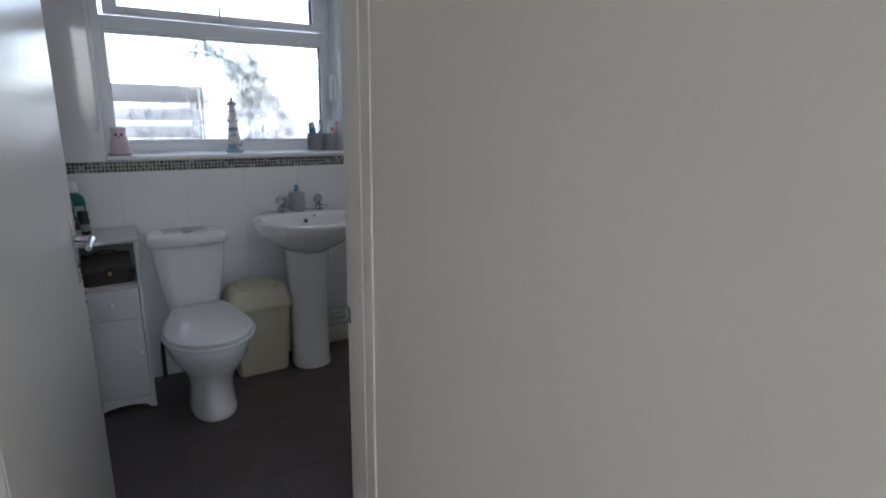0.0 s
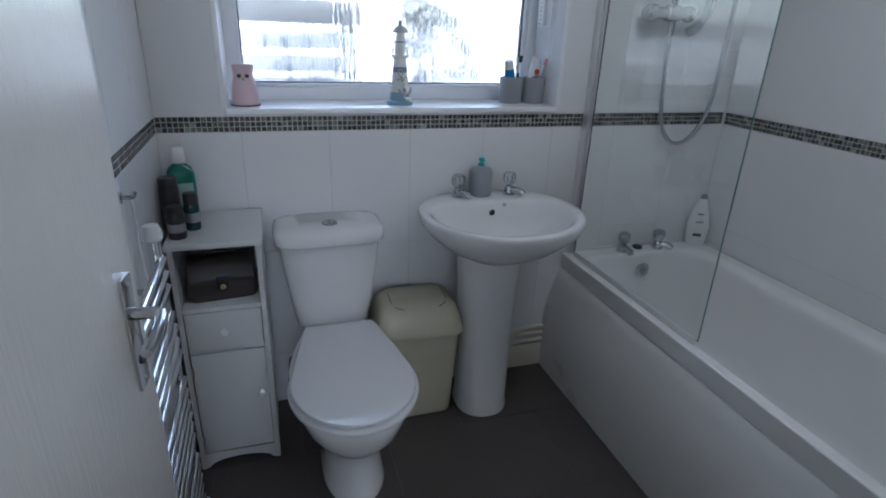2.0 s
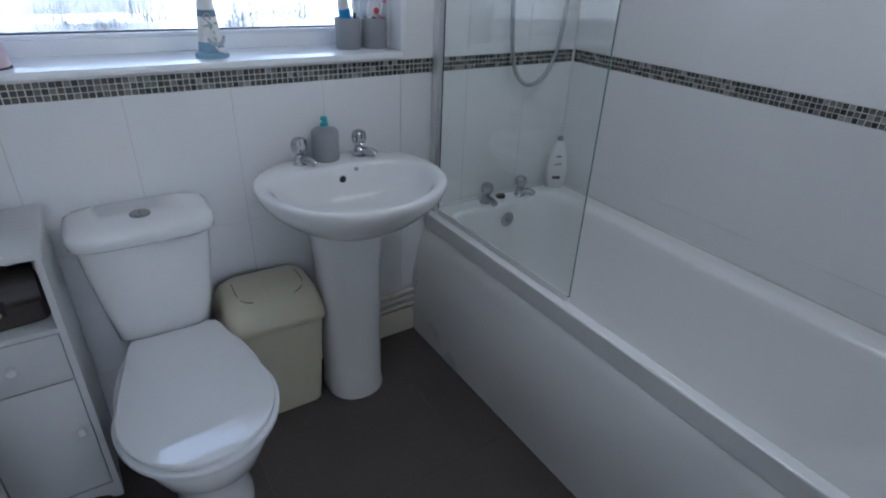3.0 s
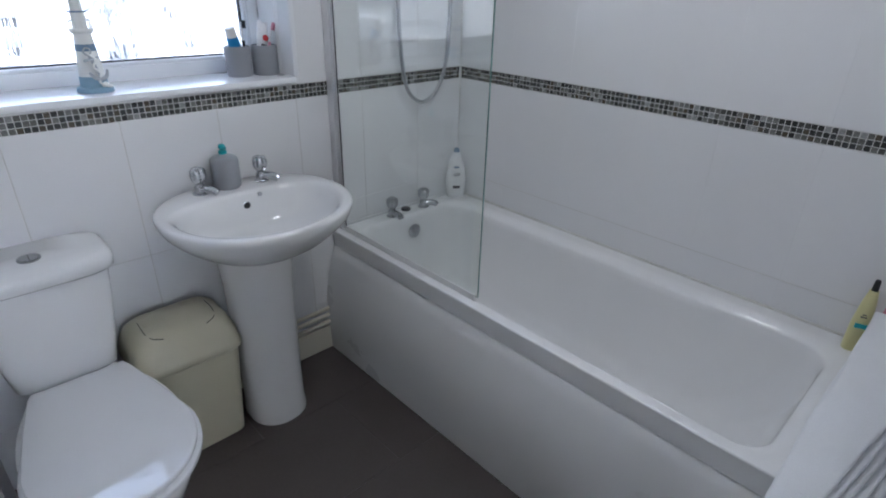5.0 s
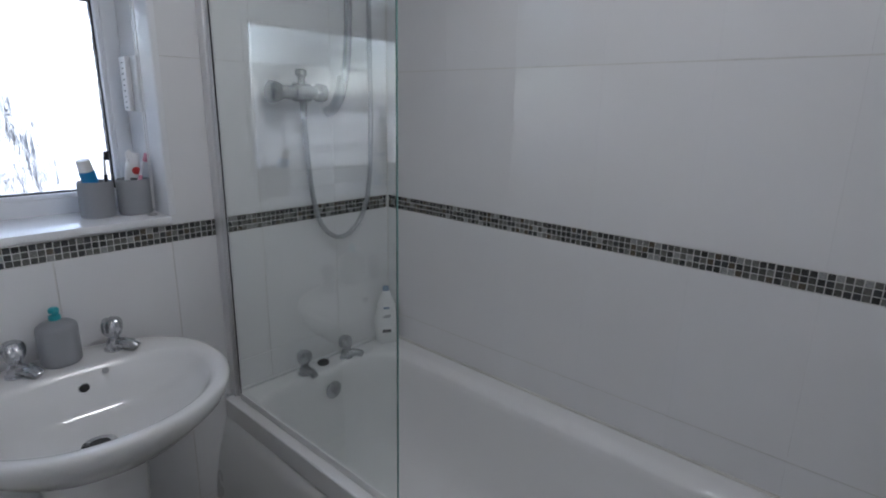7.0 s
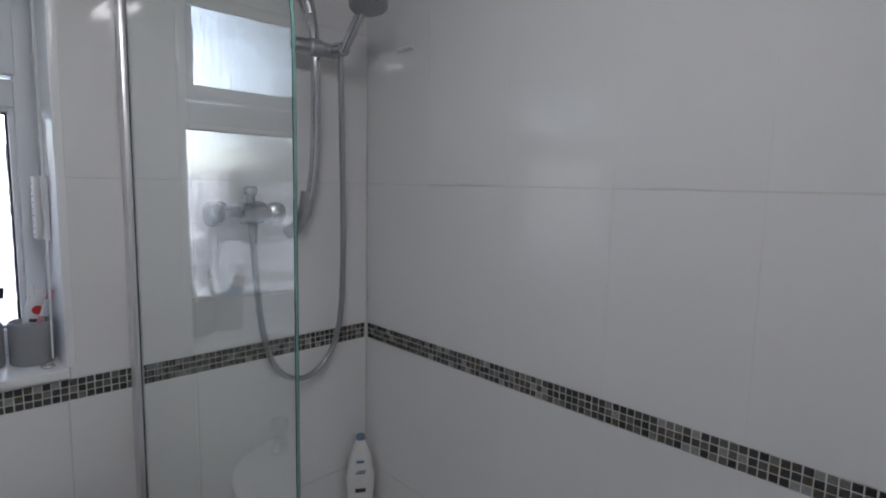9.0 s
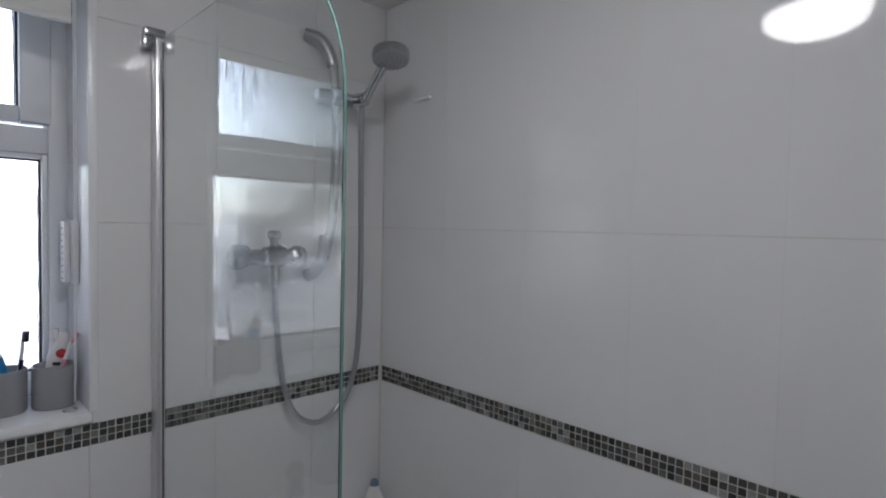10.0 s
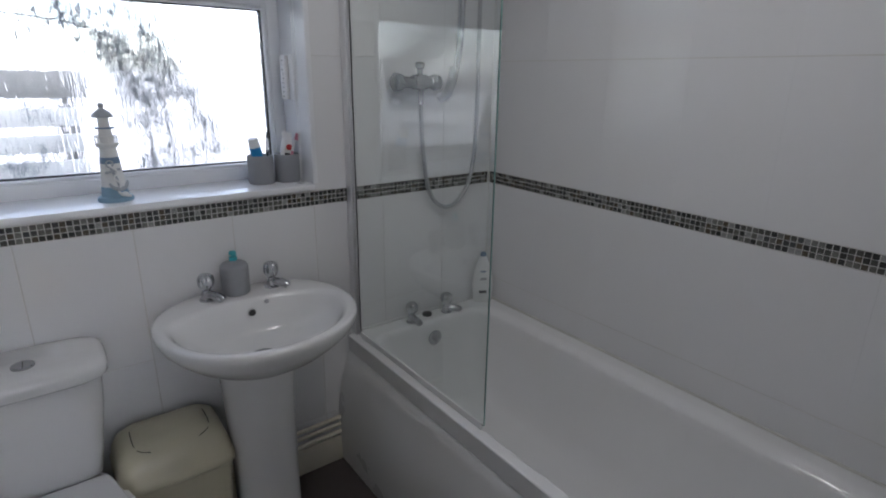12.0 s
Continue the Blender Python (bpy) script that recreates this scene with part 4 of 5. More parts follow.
toothpaste((0.938, 3.335, 1.176), (4, -15, 20), BLUE, WHITE, "blue toothpaste tube with white cap in a tumbler")
t2 = toothpaste((1.018, 3.34, 1.182), (-6, 12, 10), WHITE, WHITE, "white toothpaste tube with red spot in a tumbler")
part("red_spot", lathe([(0, 0), (0.010, 0), (0.010, -0.001), (0, -0.001)], (0.0, -0.0145, 0.098), "y", 16), RED, t2)
for i, z in enumerate((0.045, 0.058, 0.071)):
    part("print_bar", box(-0.010, 0.008, -0.0125 - 0.0006 * i, -0.0085, z, z + 0.007), PRINT, t2, smooth=0)

lh = thing("toy_lighthouse", "wooden lighthouse ornament painted white and pale blue", "ornament", (0.478, 3.30, 1.1665))
part("base", lathe([(0, 0), (0.047, 0), (0.048, 0.004), (0.046, 0.012), (0.040, 0.016), (0, 0.016)], n=32), PALE_BLUE, lh)
part("tower", lathe([(0, 0.015), (0.036, 0.015), (0.0215, 0.158), (0, 0.158)], n=32), WOOD_WHITE, lh)
for z0, z1 in ((0.0155, 0.044), (0.112, 0.130)):
    f = lambda z: 0.0365 - 0.1015 * (z - 0.015)
    part("blue_band", lathe([(f(z0) - 0.002, z0), (f(z0), z0), (f(z1), z1), (f(z1) - 0.002, z1)], n=32), PALE_BLUE if z0 < 0.1 else NAVY, lh)
part("gallery", lathe([(0, 0.157), (0.024, 0.157), (0.031, 0.164), (0.031, 0.170), (0, 0.170)], n=32), WOOD_WHITE, lh)
for i in range(8):
    a = 2 * math.pi * i / 8
    part("rail_post", lathe([(0, 0.170), (0.0016, 0.170), (0.0016, 0.190), (0, 0.190)], (0.028 * math.cos(a), 0.028 * math.sin(a), 0), n=8), WOOD_WHITE, lh)
part("gallery_rail", loft([[((0.028 + 0.0016 * math.cos(t)) * math.cos(a), (0.028 + 0.0016 * math.cos(t)) * math.sin(a), 0.190 + 0.0016 * math.sin(t)) for t in np.linspace(0, 5.23, 6)] for a in np.linspace(0, 2 * math.pi, 29)[:-1]], close=True), WOOD_WHITE, lh)
part("lantern", lathe([(0, 0.170), (0.0185, 0.170), (0.017, 0.212), (0, 0.212)], n=24), WOOD_WHITE, lh)
part("upper_gallery", lathe([(0, 0.211), (0.024, 0.211), (0.024, 0.215), (0, 0.215)], n=24), NAVY, lh)
part("lamp_room", lathe([(0, 0.215), (0.0145, 0.215), (0.0145, 0.244), (0, 0.244)], n=24), WOOD_WHITE, lh)
part("roof", lathe([(0, 0.243), (0.027, 0.243), (0.0275, 0.246), (0.024, 0.252), (0.018, 0.259), (0.010, 0.265), (0.004, 0.268), (0, 0.268)], n=28), PALE_GREY, lh, smooth=60)
part("finial", lathe([(0, 0.266), (0.004, 0.267), (0.007, 0.272), (0.0078, 0.277), (0.006, 0.282), (0, 0.284)], n=16), PALE_GREY, lh)
anchor = part("anchor", tube([(-0.004, -0.0345, 0.104), (0.004, -0.038, 0.075), (0.012, -0.041, 0.044)], 0.0042, 8, None, 1), PALE_GREY, lh, "pale moulded anchor with rope")
part("stock", tube([(-0.020, -0.034, 0.088), (0.0, -0.039, 0.092), (0.019, -0.035, 0.097)], 0.0035, 8, None, 1), PALE_GREY, anchor)
part("arms", tube([(-0.014, -0.040, 0.058), (-0.006, -0.044, 0.043), (0.012, -0.046, 0.038), (0.028, -0.042, 0.045), (0.033, -0.036, 0.062)], [0.0025, 0.005, 0.006, 0.005, 0.0025], 8, None, 2), PALE_GREY, anchor)
part("ring", tube([(-0.006 + 0.009 * math.cos(a), -0.034, 0.113 + 0.009 * math.sin(a)) for a in np.linspace(0, 2 * math.pi, 14)], 0.0024, 8), PALE_GREY, anchor)
part("rope", tube([(-0.008, -0.037, 0.108), (0.014, -0.040, 0.090), (-0.006, -0.043, 0.072), (0.018, -0.044, 0.056), (0.002, -0.047, 0.032), (0.020, -0.046, 0.020), (0.036, -0.040, 0.017)], [0.0028, 0.003, 0.003, 0.003, 0.0035, 0.004, 0.004], 8, None, 2), WOOD_WHITE, anchor)
part("shell", lathe([(0, 0.016), (0.011, 0.017), (0.009, 0.026), (0, 0.031)], (0.022, -0.034, 0), n=14), WOOD_WHITE, lh)

pk = thing("pink_jar", "pink ceramic owl-shaped jar with dark eyes", "jar", (-0.054, 3.29, 1.1665))
part("jar", lathe([(0, 0.004), (0.043, 0.004), (0.0445, 0.012), (0.040, 0.06), (0.033, 0.088), (0.031, 0.098), (0.034, 0.121), (0.035, 0.127), (0.032, 0.129), (0.029, 0.123), (0.0, 0.119)], n=36), PINK, pk, smooth=60)
part("coaster", lathe([(0, 0), (0.048, 0), (0.048, 0.0038), (0, 0.0038)], n=32), BAG, pk, "thin dark base")
for x in (-0.012, 0.012):
    part("eye", lathe([(0, 0), (0.007, 0), (0.006, -0.004), (0, -0.005)], (x, -0.0308, 0.096), "y", 14), BLACK, pk)
part("beak", lathe([(0.0001, -0.006), (0.003, 0), (0, 0.004)], (0, -0.0345, 0.087), n=8), PRINT, pk)

gauge = thing("reveal_gauge", "slim white gauge with printed scale on the recess", "gauge", (WX1 - 0.0065, 3.352, 1.448))
part("case", box(-0.010, -0.0005, -0.044, 0.044, 0, 0.150, 0.003), WHITE, gauge)
part("scale_plate", box(-0.0235, -0.0101, -0.006, 0.040, 0.002, 0.148, 0.003), WHITE, gauge)
for i in range(9):
    part("scale_mark", box(-0.0242, -0.0236, 0.008, 0.008 + (0.016 if i % 3 == 0 else 0.010), 0.010 + 0.015 * i, 0.0125 + 0.015 * i), PRINT, gauge, smooth=0)

blind = thing("roller_blind", "white roller blind rolled up under the window head", "blind", (0, 3.275, 0))
part("roll", lathe([(0, WX0 + 0.012), (0.026, WX0 + 0.012), (0.026, WX1 - 0.012), (0, WX1 - 0.012)], (0, 0, 2.155), "x", 24), BLIND, blind)
part("fabric", box(WX0 + 0.016, WX1 - 0.03, -0.0265, -0.0255, 2.045, 2.155), BLIND, blind, smooth=0)
part("bottom_bar", box(WX0 + 0.016, WX1 - 0.03, -0.034, -0.020, 2.030, 2.046, 0.003), BLIND, blind)
for x in (WX0 + 0.0065, WX1 - 0.0105):
    part("bracket", box(x, x + 0.004, -0.03, 0.03, 2.12, 2.193, 0.001), WHITE, blind)
for dy in (-0.010, 0.012):
    part("chain", tube([(WX1 - 0.02, dy, 2.15), (WX1 - 0.018, dy + 0.004, 1.6), (WX1 - 0.022, dy * 0.4 + 0.004, 1.178)], 0.0016, 6, None, 1), WHITE, blind)
coil = tagged(new("key_ring", finish("key_ring", loft([[((0.013 + 0.0018 * math.cos(t)) * math.cos(a), (0.013 + 0.0018 * math.cos(t)) * math.sin(a), 0.0018 + 0.0018 * math.sin(t)) for t in np.linspace(0, 5.23, 6)] for a in np.linspace(0, 2 * math.pi, 25)[:-1]], close=True), DULL_CHROME)), "small metal ring lying on the sill", "ring")
coil.matrix_world = pose(1.043, 3.258, 1.1665)

# ---- soap, bottles, towel ----
soap = thing("soap_dispenser", "grey soap dispenser with teal nozzle on the basin", "dispenser", (0.757, 3.155, 0.8505), turn=10)
part("bottle", lathe([(0, 0), (0.040, 0), (0.0435, 0.004), (0.0445, 0.02), (0.0445, 0.088), (0.0425, 0.096), (0.036, 0.102), (0.020, 0.106), (0.014, 0.110), (0, 0.111)], n=40), GREY, soap, smooth=50)
part("collar", lathe([(0, 0.112), (0.013, 0.112), (0.013, 0.122), (0.006, 0.124), (0, 0.125)], n=20), TEAL, soap)
bm = lathe([(0, 0.124), (0.005, 0.124), (0.005, 0.129), (0.0115, 0.130), (0.0115, 0.138), (0.008, 0.142), (0, 0.143)], n=16)
tube([(0, 0, 0.134), (0, -0.013, 0.135), (0, -0.018, 0.132)], 0.0045, 10, bm, 1)
part("pump", bm, TEAL, soap, "teal pump nozzle")


def flat_bottle(name, label, at, turn, w, d, h, body, capm, cap_h, bars, full=0.98):
    b = thing(name, label, "bottle", at, turn=turn)
    part("bottle", loft([oval(0, 0, 0, w * 0.9, d * 0.9, d * 0.9, 2.4, 2.4, 28), oval(0, 0, 0.006, w, d, d, 2.4, 2.4, 28), oval(0, 0, h * 0.38, w * full, d, d, 2.4, 2.4, 28), oval(0, 0, h * 0.70, w * 0.70 * full, d * 0.85, d * 0.85, 2.2, 2.2, 28),
                        oval(0, 0, h * 0.86, w * 0.45, d * 0.6, d * 0.6, n=28), oval(0, 0, h - cap_h, w * 0.34, d * 0.45, d * 0.45, n=28)]), body, b, smooth=60)
    part("cap", loft([oval(0, 0, h - cap_h - 0.001, w * 0.36, d * 0.48, d * 0.48, n=24), oval(0, 0, h - 0.004, w * 0.30, d * 0.42, d * 0.42, n=24), oval(0, 0, h, w * 0.22, d * 0.3, d * 0.3, n=24)]), capm, b, smooth=50)
    for x0, x1, z0, z1, mat in bars:
        part("print_bar", box(x0, x1, -d - 0.0012, -d * 0.8, z0, z1, 0.0004), mat, b, smooth=0)
    return b


flat_bottle("body_wash_bottle", "white body wash bottle standing in the bath corner", (1.842, 3.168, BZ + 0.0005), -32, 0.041, 0.023, 0.235, WHITE, NAVY, 0.018,
            [(-0.018, 0.016, 0.045, 0.058, PRINT), (-0.016, 0.014, 0.108, 0.113, GREY), (-0.010, 0.016, 0.116, 0.119, GREY), (-0.014, 0.010, 0.145, 0.152, NAVY)], 1.16)
flat_bottle("shampoo_bottle", "yellow shampoo bottle with black cap in the bath corner", (1.838, 1.545, BZ + 0.0005), -70, 0.024, 0.016, 0.225, YELLOW, BLACK, 0.055,
            [(-0.016, 0.016, 0.078, 0.092, TEAL), (-0.010, 0.004, 0.112, 0.115, PRINT), (-0.008, 0.002, 0.120, 0.122, PRINT)])
flat_bottle("shampoo_bottle", "pink shampoo bottle standing beside the folded towel", (1.866, 1.492, BZ + 0.0005), -60, 0.026, 0.016, 0.21, ROSE, WHITE, 0.03, [(-0.015, 0.015, 0.08, 0.09, WHITE)])


# towel folded in layers over the end of the bath
towel = thing("bath_towel", "white towel folded in layers over the bath's end", "towel", (0, 0, 0))
for k in range(5):
    off, rings = 0.0135 * k, []
    for j in range(40):
        s = j / 39
        if s < 0.25:
            q = s / 0.25
            x, z = 1.118 - off + 0.012 * math.sin(q * 3), 0.30 + 0.035 * k + (0.21 - 0.035 * k) * q
        elif s < 0.4:
            q = (s - 0.25) / 0.15 * math.pi / 2
            x, z = 1.158 - (0.040 + off) * math.cos(q), 0.53 + (0.030 + off) * math.sin(q)
        else:
            q = (s - 0.4) / 0.6
            x, z = 1.158 + 0.66 * q, 0.560 + off * (1 + 1.3 * q) + 0.010 * math.sin(3 * q)
        wob = 0.003 * math.sin(9 * s + k) + 0.002 * math.sin(23 * s + 2 * k)
        far, near = 1.529 - 0.001 * k + wob, min(1.452, 1.452 - 0.15 * (x - 1.07)) - 0.013 * (4 - k) + 0.8 * wob
        nx, nz = (-1, 0) if s < 0.25 else ((-math.cos(q), math.sin(q)) if s < 0.4 else (0, 1))
        h = 0.0058 * (1 + (1.2 * q if s >= 0.4 else 0))
        prof = [(far - 0.006, h), (far, h * 0.5), (far, -h * 0.5), (far - 0.006, -h), (near + 0.006, -h), (near, -h * 0.5), (near, h * 0.5), (near + 0.006, h)]
        rings.append([(x + nx * o, y, z + nz * o) for y, o in prof])
    part("fold", loft(rings), TOWEL, towel, smooth=70)

# ---- low wall, pipes ----
skirt = solo("baseboard", box(0.60, 1.125, YN - 0.022, YN - 0.001, 0.0, 0.115, 0.004), PIPE, "cream painted skirting board under the basin", kind="structure")
pipes = thing("water_pipes", "painted water pipes running along the skirting", "pipes", (0, 0, 0))
for z, dy in ((0.135, 0.016), (0.168, 0.014), (0.198, 0.012)):
    part("pipe", tube([(0.55, YN - dy - 0.006, z - 0.006), (0.9, YN - dy - 0.006, z - 0.002), (1.13, YN - dy - 0.006, z + 0.003)], 0.0085, 12), PIPE, pipes)
tail = tagged(new("waste_pipe", finish("waste_pipe", tube([(0.07, 3.16, 0.24), (0.04, 3.17, 0.235), (0.022, 3.18, 0.21), (0.02, 3.185, 0.001)], 0.011, 12, None, 1), DARK)), "dark pipe behind the toilet", "pipe")

# ---- ceiling lamp ----
lamp = thing("ceiling_light", "round opal ceiling light, switched on", "ceiling light", (1.03, 2.22, TOP))
part("base", lathe([(0, -0.001), (0.150, -0.001), (0.153, -0.02), (0.142, -0.026), (0, -0.026)], n=40), WHITE, lamp)
part("diffuser", lathe([(0.137, -0.0265), (0.139, -0.04), (0.12, -0.066), (0.078, -0.084), (0, -0.090)], n=40), LAMP, lamp, "lit opal diffuser", smooth=60)

# ---- outside ----
solo("ground", box(-3000, 3000, -3000, 3000, -0.35, -0.15), PAVING, "pale paving outside the house", kind="structure", smooth=0)
fence = thing("garden_fence", "pale slatted garden fence under a dark weathered top board", "fence", (0, 4.3, -0.15))
part("top_board", box(-3.2, 0.52, -0.016, 0.016, 1.575, 1.685, 0.004), FENCE, fence)
for i in range(13):
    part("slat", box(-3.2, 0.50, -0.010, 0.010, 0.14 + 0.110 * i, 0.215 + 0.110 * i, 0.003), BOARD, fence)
for x in np.linspace(-3.15, 0.45, 4):
    part("post", box(x - 0.04, x + 0.04, 0.017, 0.09, 0.0, 1.67, 0.004), FENCE, fence)


def leaf_mass(points, per, spread, size, seed, mat=LEAF, hang=0.0):
    """Many small leaves scattered round points; with hang they droop as slender upright blades of that length."""
    rnd = random.Random(seed)
    verts, faces = [], []
    for p in points:
        for _ in range(per):
            c = Vector(p) + Vector((rnd.gauss(0, spread), rnd.gauss(0, spread), rnd.gauss(0, spread)))
            q = Euler((rnd.uniform(0, 6), rnd.uniform(0, 6), rnd.uniform(0, 6))).to_matrix()
            k = len(verts)
            s = size * rnd.uniform(0.7, 1.3)
            faces.append((k, k + 1, k + 2, k + 3))
            if hang:
                q = Euler((rnd.gauss(0, 0.12), rnd.gauss(0, 0.16), rnd.uniform(0, 6))).to_matrix()
                ln = hang * rnd.uniform(0.6, 1.4)
                verts += [c + q @ Vector(v) for v in ((0, 0, ln / 2), (s, 0, 0), (0, 0, -ln / 2), (-s, 0, 0))]
                continue
            verts += [c + q @ Vector(v) for v in ((-s, 0, 0), (0, -s * 0.5, s * 0.15), (s, 0, 0), (0, s * 0.5, s * 0.15))]
    me = bpy.data.meshes.new("leaves")
    me.from_pydata(verts, [], faces)
    me.materials.append(mat)
    return me


rnd = random.Random(8)
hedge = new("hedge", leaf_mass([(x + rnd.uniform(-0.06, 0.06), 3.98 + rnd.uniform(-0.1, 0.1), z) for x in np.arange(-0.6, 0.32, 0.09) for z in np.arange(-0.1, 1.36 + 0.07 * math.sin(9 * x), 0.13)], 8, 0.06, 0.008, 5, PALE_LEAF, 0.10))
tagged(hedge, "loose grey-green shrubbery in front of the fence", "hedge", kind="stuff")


def climber(at, stems, label):
    """Thin leaning stems, each with a loose sleeve of small leaves along its upper part."""
    rnd = random.Random(17)
    t = thing("shrub", label, "shrub", at)
    pts = []
    for stem, lo in stems:
        part("stem", tube(stem, [0.012, 0.009, 0.007, 0.004, 0.002], 8, None, 1), FENCE, t)
        for a, b in zip(stem, stem[1:]):
            n = int((Vector(b) - Vector(a)).length / 0.032)
            for k in range(n):
                p = Vector(a).lerp(Vector(b), k / n)
                if p.z > lo:
                    pts.append(p + Vector((rnd.gauss(0, 0.02), rnd.gauss(0, 0.02), rnd.gauss(0, 0.02))))
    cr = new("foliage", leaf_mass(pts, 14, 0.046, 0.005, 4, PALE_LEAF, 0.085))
    cr.parent = t
    return t


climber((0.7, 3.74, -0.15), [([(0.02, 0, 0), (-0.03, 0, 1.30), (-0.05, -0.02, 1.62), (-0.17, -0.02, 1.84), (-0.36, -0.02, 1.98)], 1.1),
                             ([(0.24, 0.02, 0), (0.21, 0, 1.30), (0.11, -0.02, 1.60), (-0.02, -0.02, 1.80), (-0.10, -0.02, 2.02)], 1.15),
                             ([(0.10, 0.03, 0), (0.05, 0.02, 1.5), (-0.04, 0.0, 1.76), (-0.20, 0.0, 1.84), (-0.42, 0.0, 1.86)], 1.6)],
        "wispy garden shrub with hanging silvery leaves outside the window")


def tree(at, height, spread, seed, label, base=0.3, lean=0.0, per=46):
    rnd = random.Random(seed)
    t = thing("tree", label, "tree", at)
    bm = tube([(0, 0, 0), (0.05, 0.02, height * 0.3), (0.0, 0.05, height * 0.6), (0.03, 0, height * 0.9)], [0.11, 0.085, 0.05, 0.015], 10, None, 1)
    tips = []
    for i in range(11):
        z = height * (base + (0.85 - base) / 10 * i)
        a, l = rnd.uniform(0, 6.28), spread * (1.0 - 0.05 * i) * rnd.uniform(0.6, 1)
        tip = Vector((l * math.cos(a) + lean * (i - 5) / 5, l * math.sin(a) * 0.7, z + height * 0.16))
        tube([(0, 0, z), tip * 0.5 + Vector((0, 0, z * 0.5)), tip], [0.035, 0.02, 0.006], 6, bm)
        tips += [tip.lerp(Vector((0, 0, z)), rnd.uniform(0, 0.5)) for _ in range(5)]
    part("trunk", bm, FENCE, t)
    me = leaf_mass(tips, per, 0.06 + 0.13 * spread, 0.034 if spread < 1 else 0.085, seed)
    cr = new("crown", me)
    cr.parent = t
    return t


tree((-5.6, 9.6, -0.15), 7.6, 2.0, 33, "tall leafy garden tree beyond the fence", 0.3, 0.0, 120)
tree((-8.3, 10.4, -0.15), 8.2, 2.1, 35, "tall leafy garden tree beyond the fence", 0.3, 0.0, 120)
tree((-3.1, 9.8, -0.15), 6.6, 1.7, 21, "broad leafy garden tree beyond the fence", 0.3, 0.0, 110)

# ---- wall, floor and border tiles ----
AX = {"n": (Vector((1, 0, 0)), Vector((0, -1, 0))), "e": (Vector((0, -1, 0)), Vector((-1, 0, 0))), "w": (Vector((0, 1, 0)), Vector((1, 0, 0))), "s": (Vector((-1, 0, 0)), Vector((0, 1, 0)))}
cache = {}


def tile_mesh(w, h, d, bev, mat):
    key = (round(w, 4), round(h, 4), d, bev, mat.name)
    if key not in cache:
        a, b = w / 2, h / 2
        v = [(-a, -b, -d), (a, -b, -d), (a, b, -d), (-a, b, -d), (-a, -b, -bev), (a, -b, -bev), (a, b, -bev), (-a, b, -bev)]
        v += [(-a + bev, -b + bev, 0), (a - bev, -b + bev, 0), (a - bev, b - bev, 0), (-a + bev, b - bev, 0)]
        f = [(8, 9, 10, 11)]
        for i in range(4):
            j = (i + 1) % 4
            f += [(i, j, 4 + j, 4 + i), (4 + i, 4 + j, 8 + j, 8 + i)]
        me = bpy.data.meshes.new("tile")
        me.from_pydata(v, [], f)
        me.materials.append(mat)
        cache[key] = me
    return cache[key]


def piece(name, parent, side, s, z, depth, w, h, d, bev, mat):
    """One tile on a wall: s runs along the world axis of the wall, z up; depth is the wall's face."""
    u, nrm = AX[side]
    c = Vector((s, depth, z)) if side in "ns" else Vector((depth, s, z))
    ob = new(name, tile_mesh(w, h, d, bev, mat))
    m = Matrix((u, Vector((0, 0, 1)), nrm)).transposed().to_4x4()
    m.translation = c
    ob.matrix_world = m
    ob.parent = parent
    return ob


def cut(rect, hole):
    """What is left of a rectangle (s0, s1, z0, z1) round a hole."""
    s0, s1, z0, z1 = rect
    if not hole or s1 <= hole[0] or s0 >= hole[1] or z1 <= hole[2] or z0 >= hole[3]:
        return [rect]
    out = []
    if s0 < hole[0]:
        out.append((s0, hole[0], z0, z1))
    if s1 > hole[1]:
        out.append((hole[1], s1, z0, z1))
    a, b = max(s0, hole[0]), min(s1, hole[1])
    if z0 < hole[2]:
        out.append((a, b, z0, hole[2]))
    if z1 > hole[3]:
        out.append((a, b, hole[3], z1))
    return out


ROWS = [(-0.210, 0.222), (0.222, 0.656), (0.656, M0), (M1, 1.595), (1.595, 2.051), (2.051, 2.507)]


def tile_wall(side, parent, depth, lo, hi, joint, hole=None):
    k = math.floor((lo - joint) / 0.287)
    s = joint + k * 0.287
    while s < hi:
        for z0, z1 in (ROWS[:-2] + [(ROWS[-2][0], ROWS[-1][1])] if side == "e" else ROWS):
            rect = (max(s, lo), min(s + 0.287, hi), max(z0, 0.0), min(z1, TOP))
            for a, b, c, d in cut(rect, hole):
                if b - a > 0.006 and d - c > 0.006:
                    piece("tile", parent, side, (a + b) / 2, (c + d) / 2, depth, b - a - (0.0002 if side == "e" else 0.0030), d - c - (0.0034 if side == "e" else 0.0018), G, 0.0001 if side == "e" else 0.0007, TILE)
        s += 0.287


tile_wall("n", wall_north, YN, XL, XR, 0.211, (WX0, WX1, WZ0, WZ1))
tile_wall("e", wall_east, XR, YS, YN, 2.354)
tile_wall("w", wall_west, XL, YS, YN, 2.40)
tile_wall("s", wall_south, YS, DX0 - 0.03, XR, 0.6, (DX0 - 0.04, DX1 + 0.035, -1, DZ + 0.035))

P, GAP = 0.0167, 0.0024


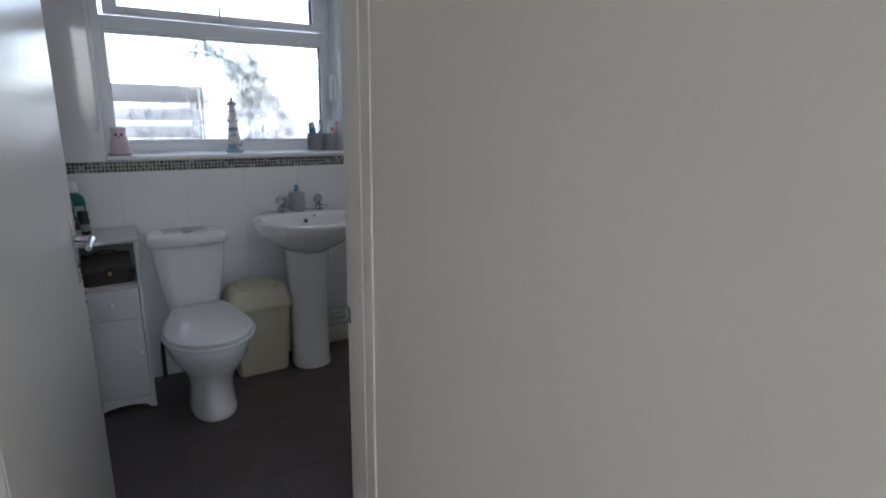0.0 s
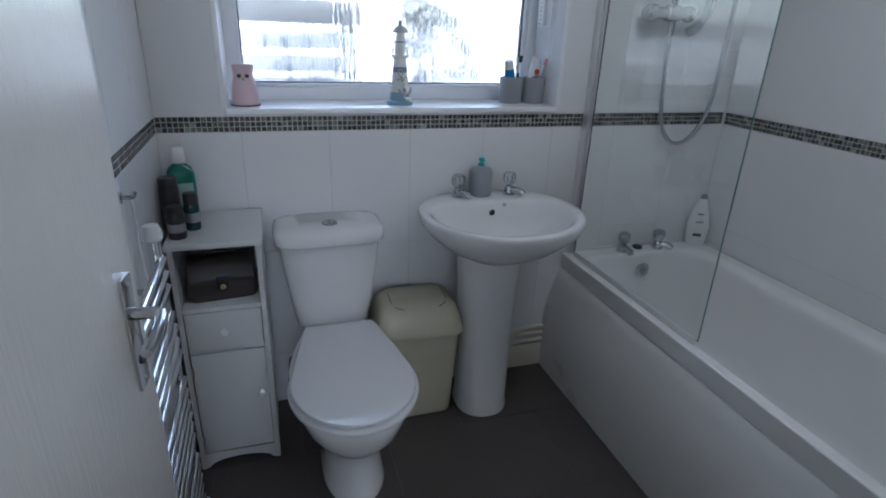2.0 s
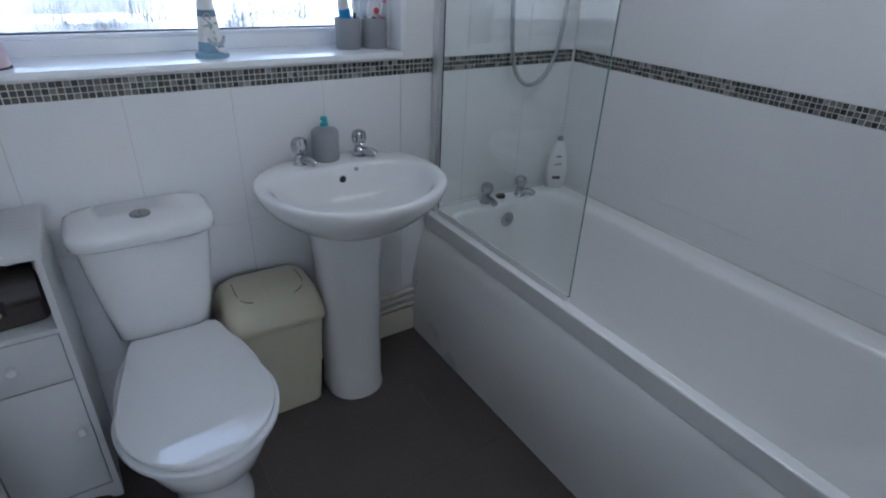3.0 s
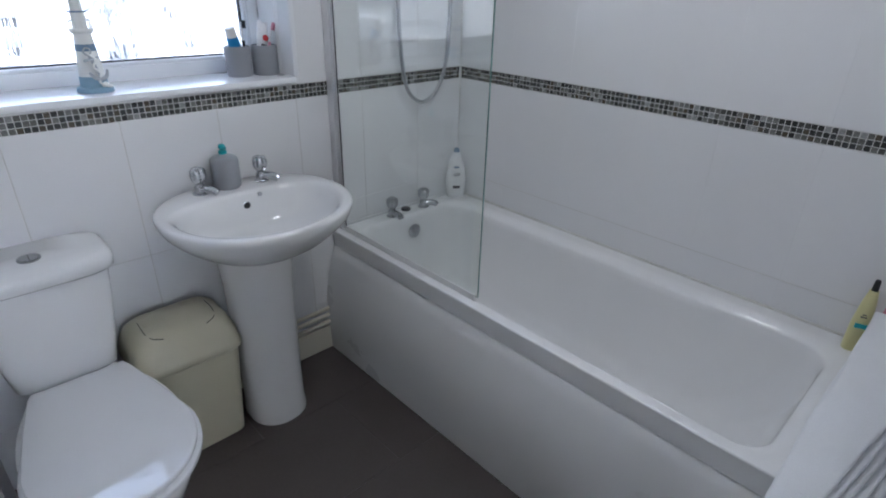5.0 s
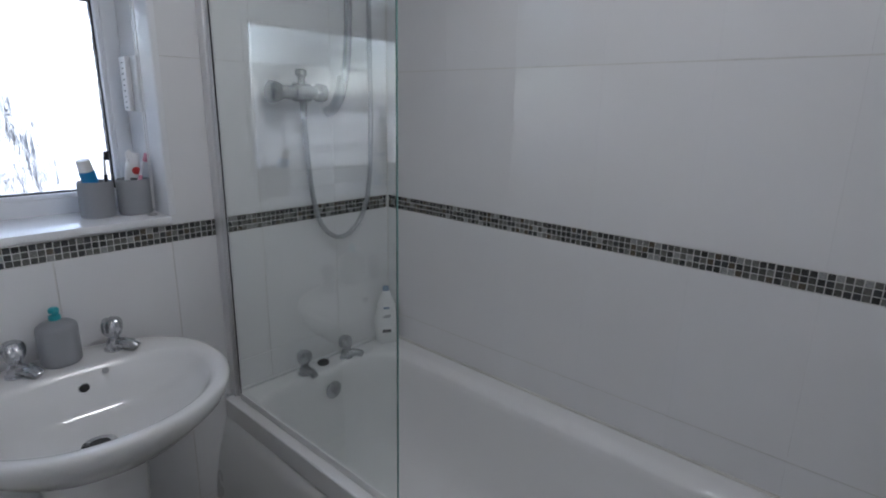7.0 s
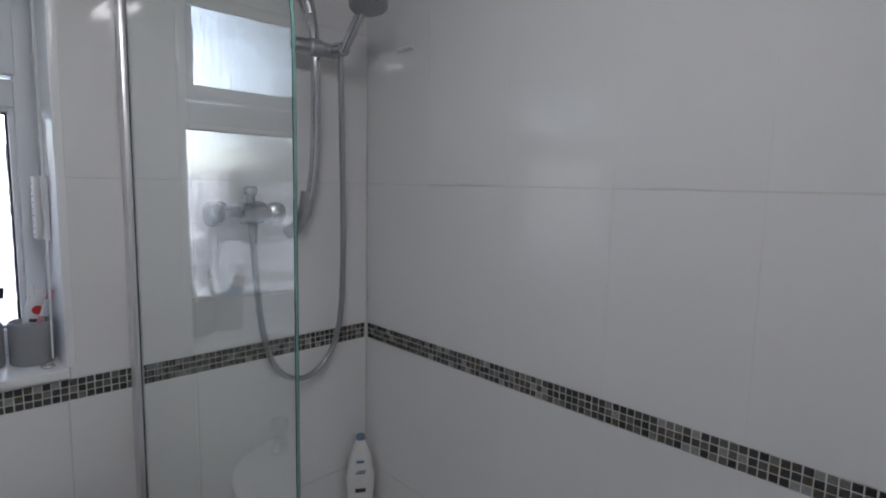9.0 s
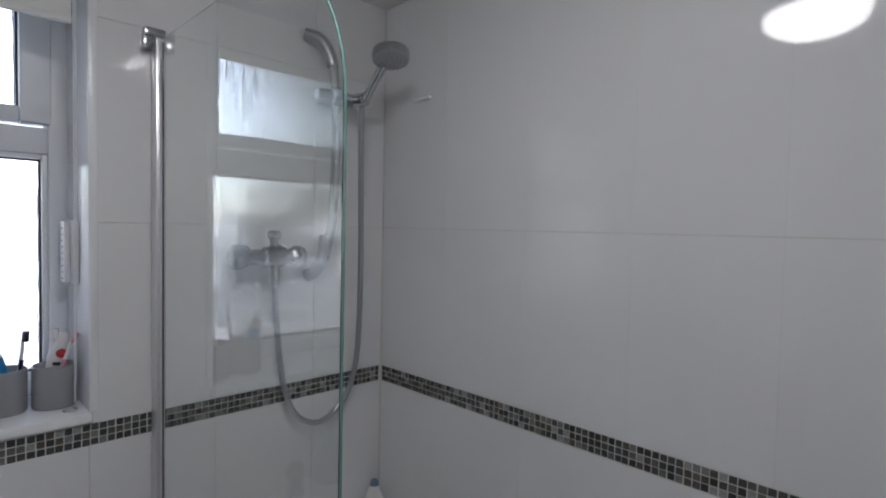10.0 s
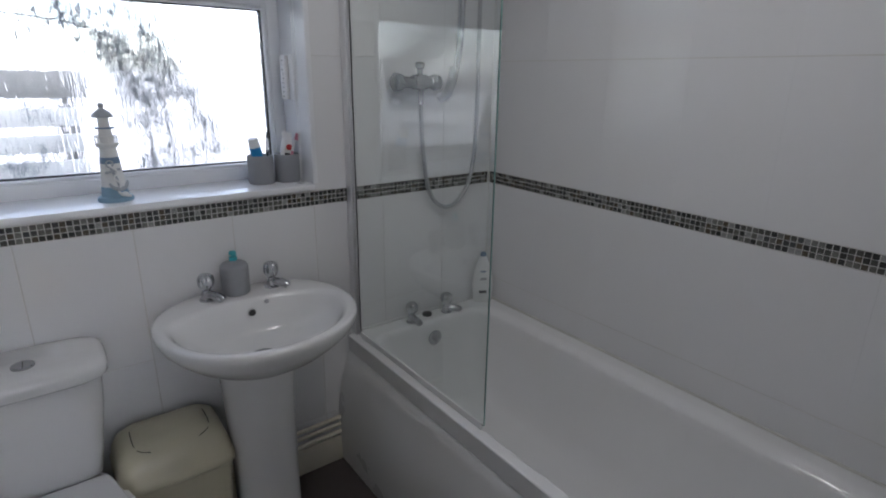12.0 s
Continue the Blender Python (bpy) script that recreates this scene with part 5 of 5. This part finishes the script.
def mosaic(side, parent, depth, lo, hi, near):
    """Three rows of small tiles; those within near are parts, the rest one mesh."""
    u, nrm = AX[side]
    m = Matrix((u, Vector((0, 0, 1)), nrm)).transposed().to_4x4()
    s = lo + P / 2
    verts, faces = [], []
    while s < hi - P / 3:
        for r in range(3):
            z = M0 + P / 2 + r * P + random.uniform(-0.0003, 0.0003)
            js = s + random.uniform(-0.0005, 0.0005)
            w = min(P - GAP, 2 * (hi - js))
            if near[0] <= s <= near[1]:
                piece("mosaic_tile", parent, side, js, z, depth + 0, P - GAP, P - GAP, 0.0022, 0.0008, MOSAIC)
            else:
                c = Vector((js, depth, z)) if side in "ns" else Vector((depth, js, z))
                me = tile_mesh(P - GAP, P - GAP, 0.0022, 0.0008, MOSAIC)
                base = len(verts)
                verts += [m.to_3x3() @ v.co + c for v in me.vertices]
                faces += [tuple(base + i for i in p.vertices) for p in me.polygons]
        s += P
    if verts:
        me = bpy.data.meshes.new("mosaic_border")
        me.from_pydata(verts, [], faces)
        me.materials.append(MOSAIC)
        ob = new("mosaic_border", me)
        ob.parent = parent
        tagged(ob, "border of small brown and grey mosaic tiles", kind="stuff")


mosaic("n", wall_north, YN - 0.0005, XL, XR, (-0.1, 1.52))
mosaic("e", wall_east, XR - 0.0005, YS, YN, (1.56, 3.21))
mosaic("w", wall_west, XL + 0.0005, YS, YN, (2.1, 3.21))

# dark floor tiles in half bond
row = 0
y = 2.895 - 4 * 0.397
while y < YN:
    x = 0.64 - 0.6 * 2 - (0.3 if row % 2 else 0)
    while x < 1.3:
        x0, x1, y0, y1 = max(x, XL), min(x + 0.6, 1.2), max(y, YS), min(y + 0.397, YN)
        if x1 - x0 > 0.01 and y1 - y0 > 0.01:
            ob = new("floor_tile", tile_mesh(x1 - x0 - 0.002, y1 - y0 - 0.002, 0.002, 0.0004, FLOOR))
            ob.matrix_world = pose((x0 + x1) / 2, (y0 + y1) / 2, 0)
            ob.parent = bpy.data.objects["floor_slab"]
        x += 0.6
    y += 0.397
    row += 1
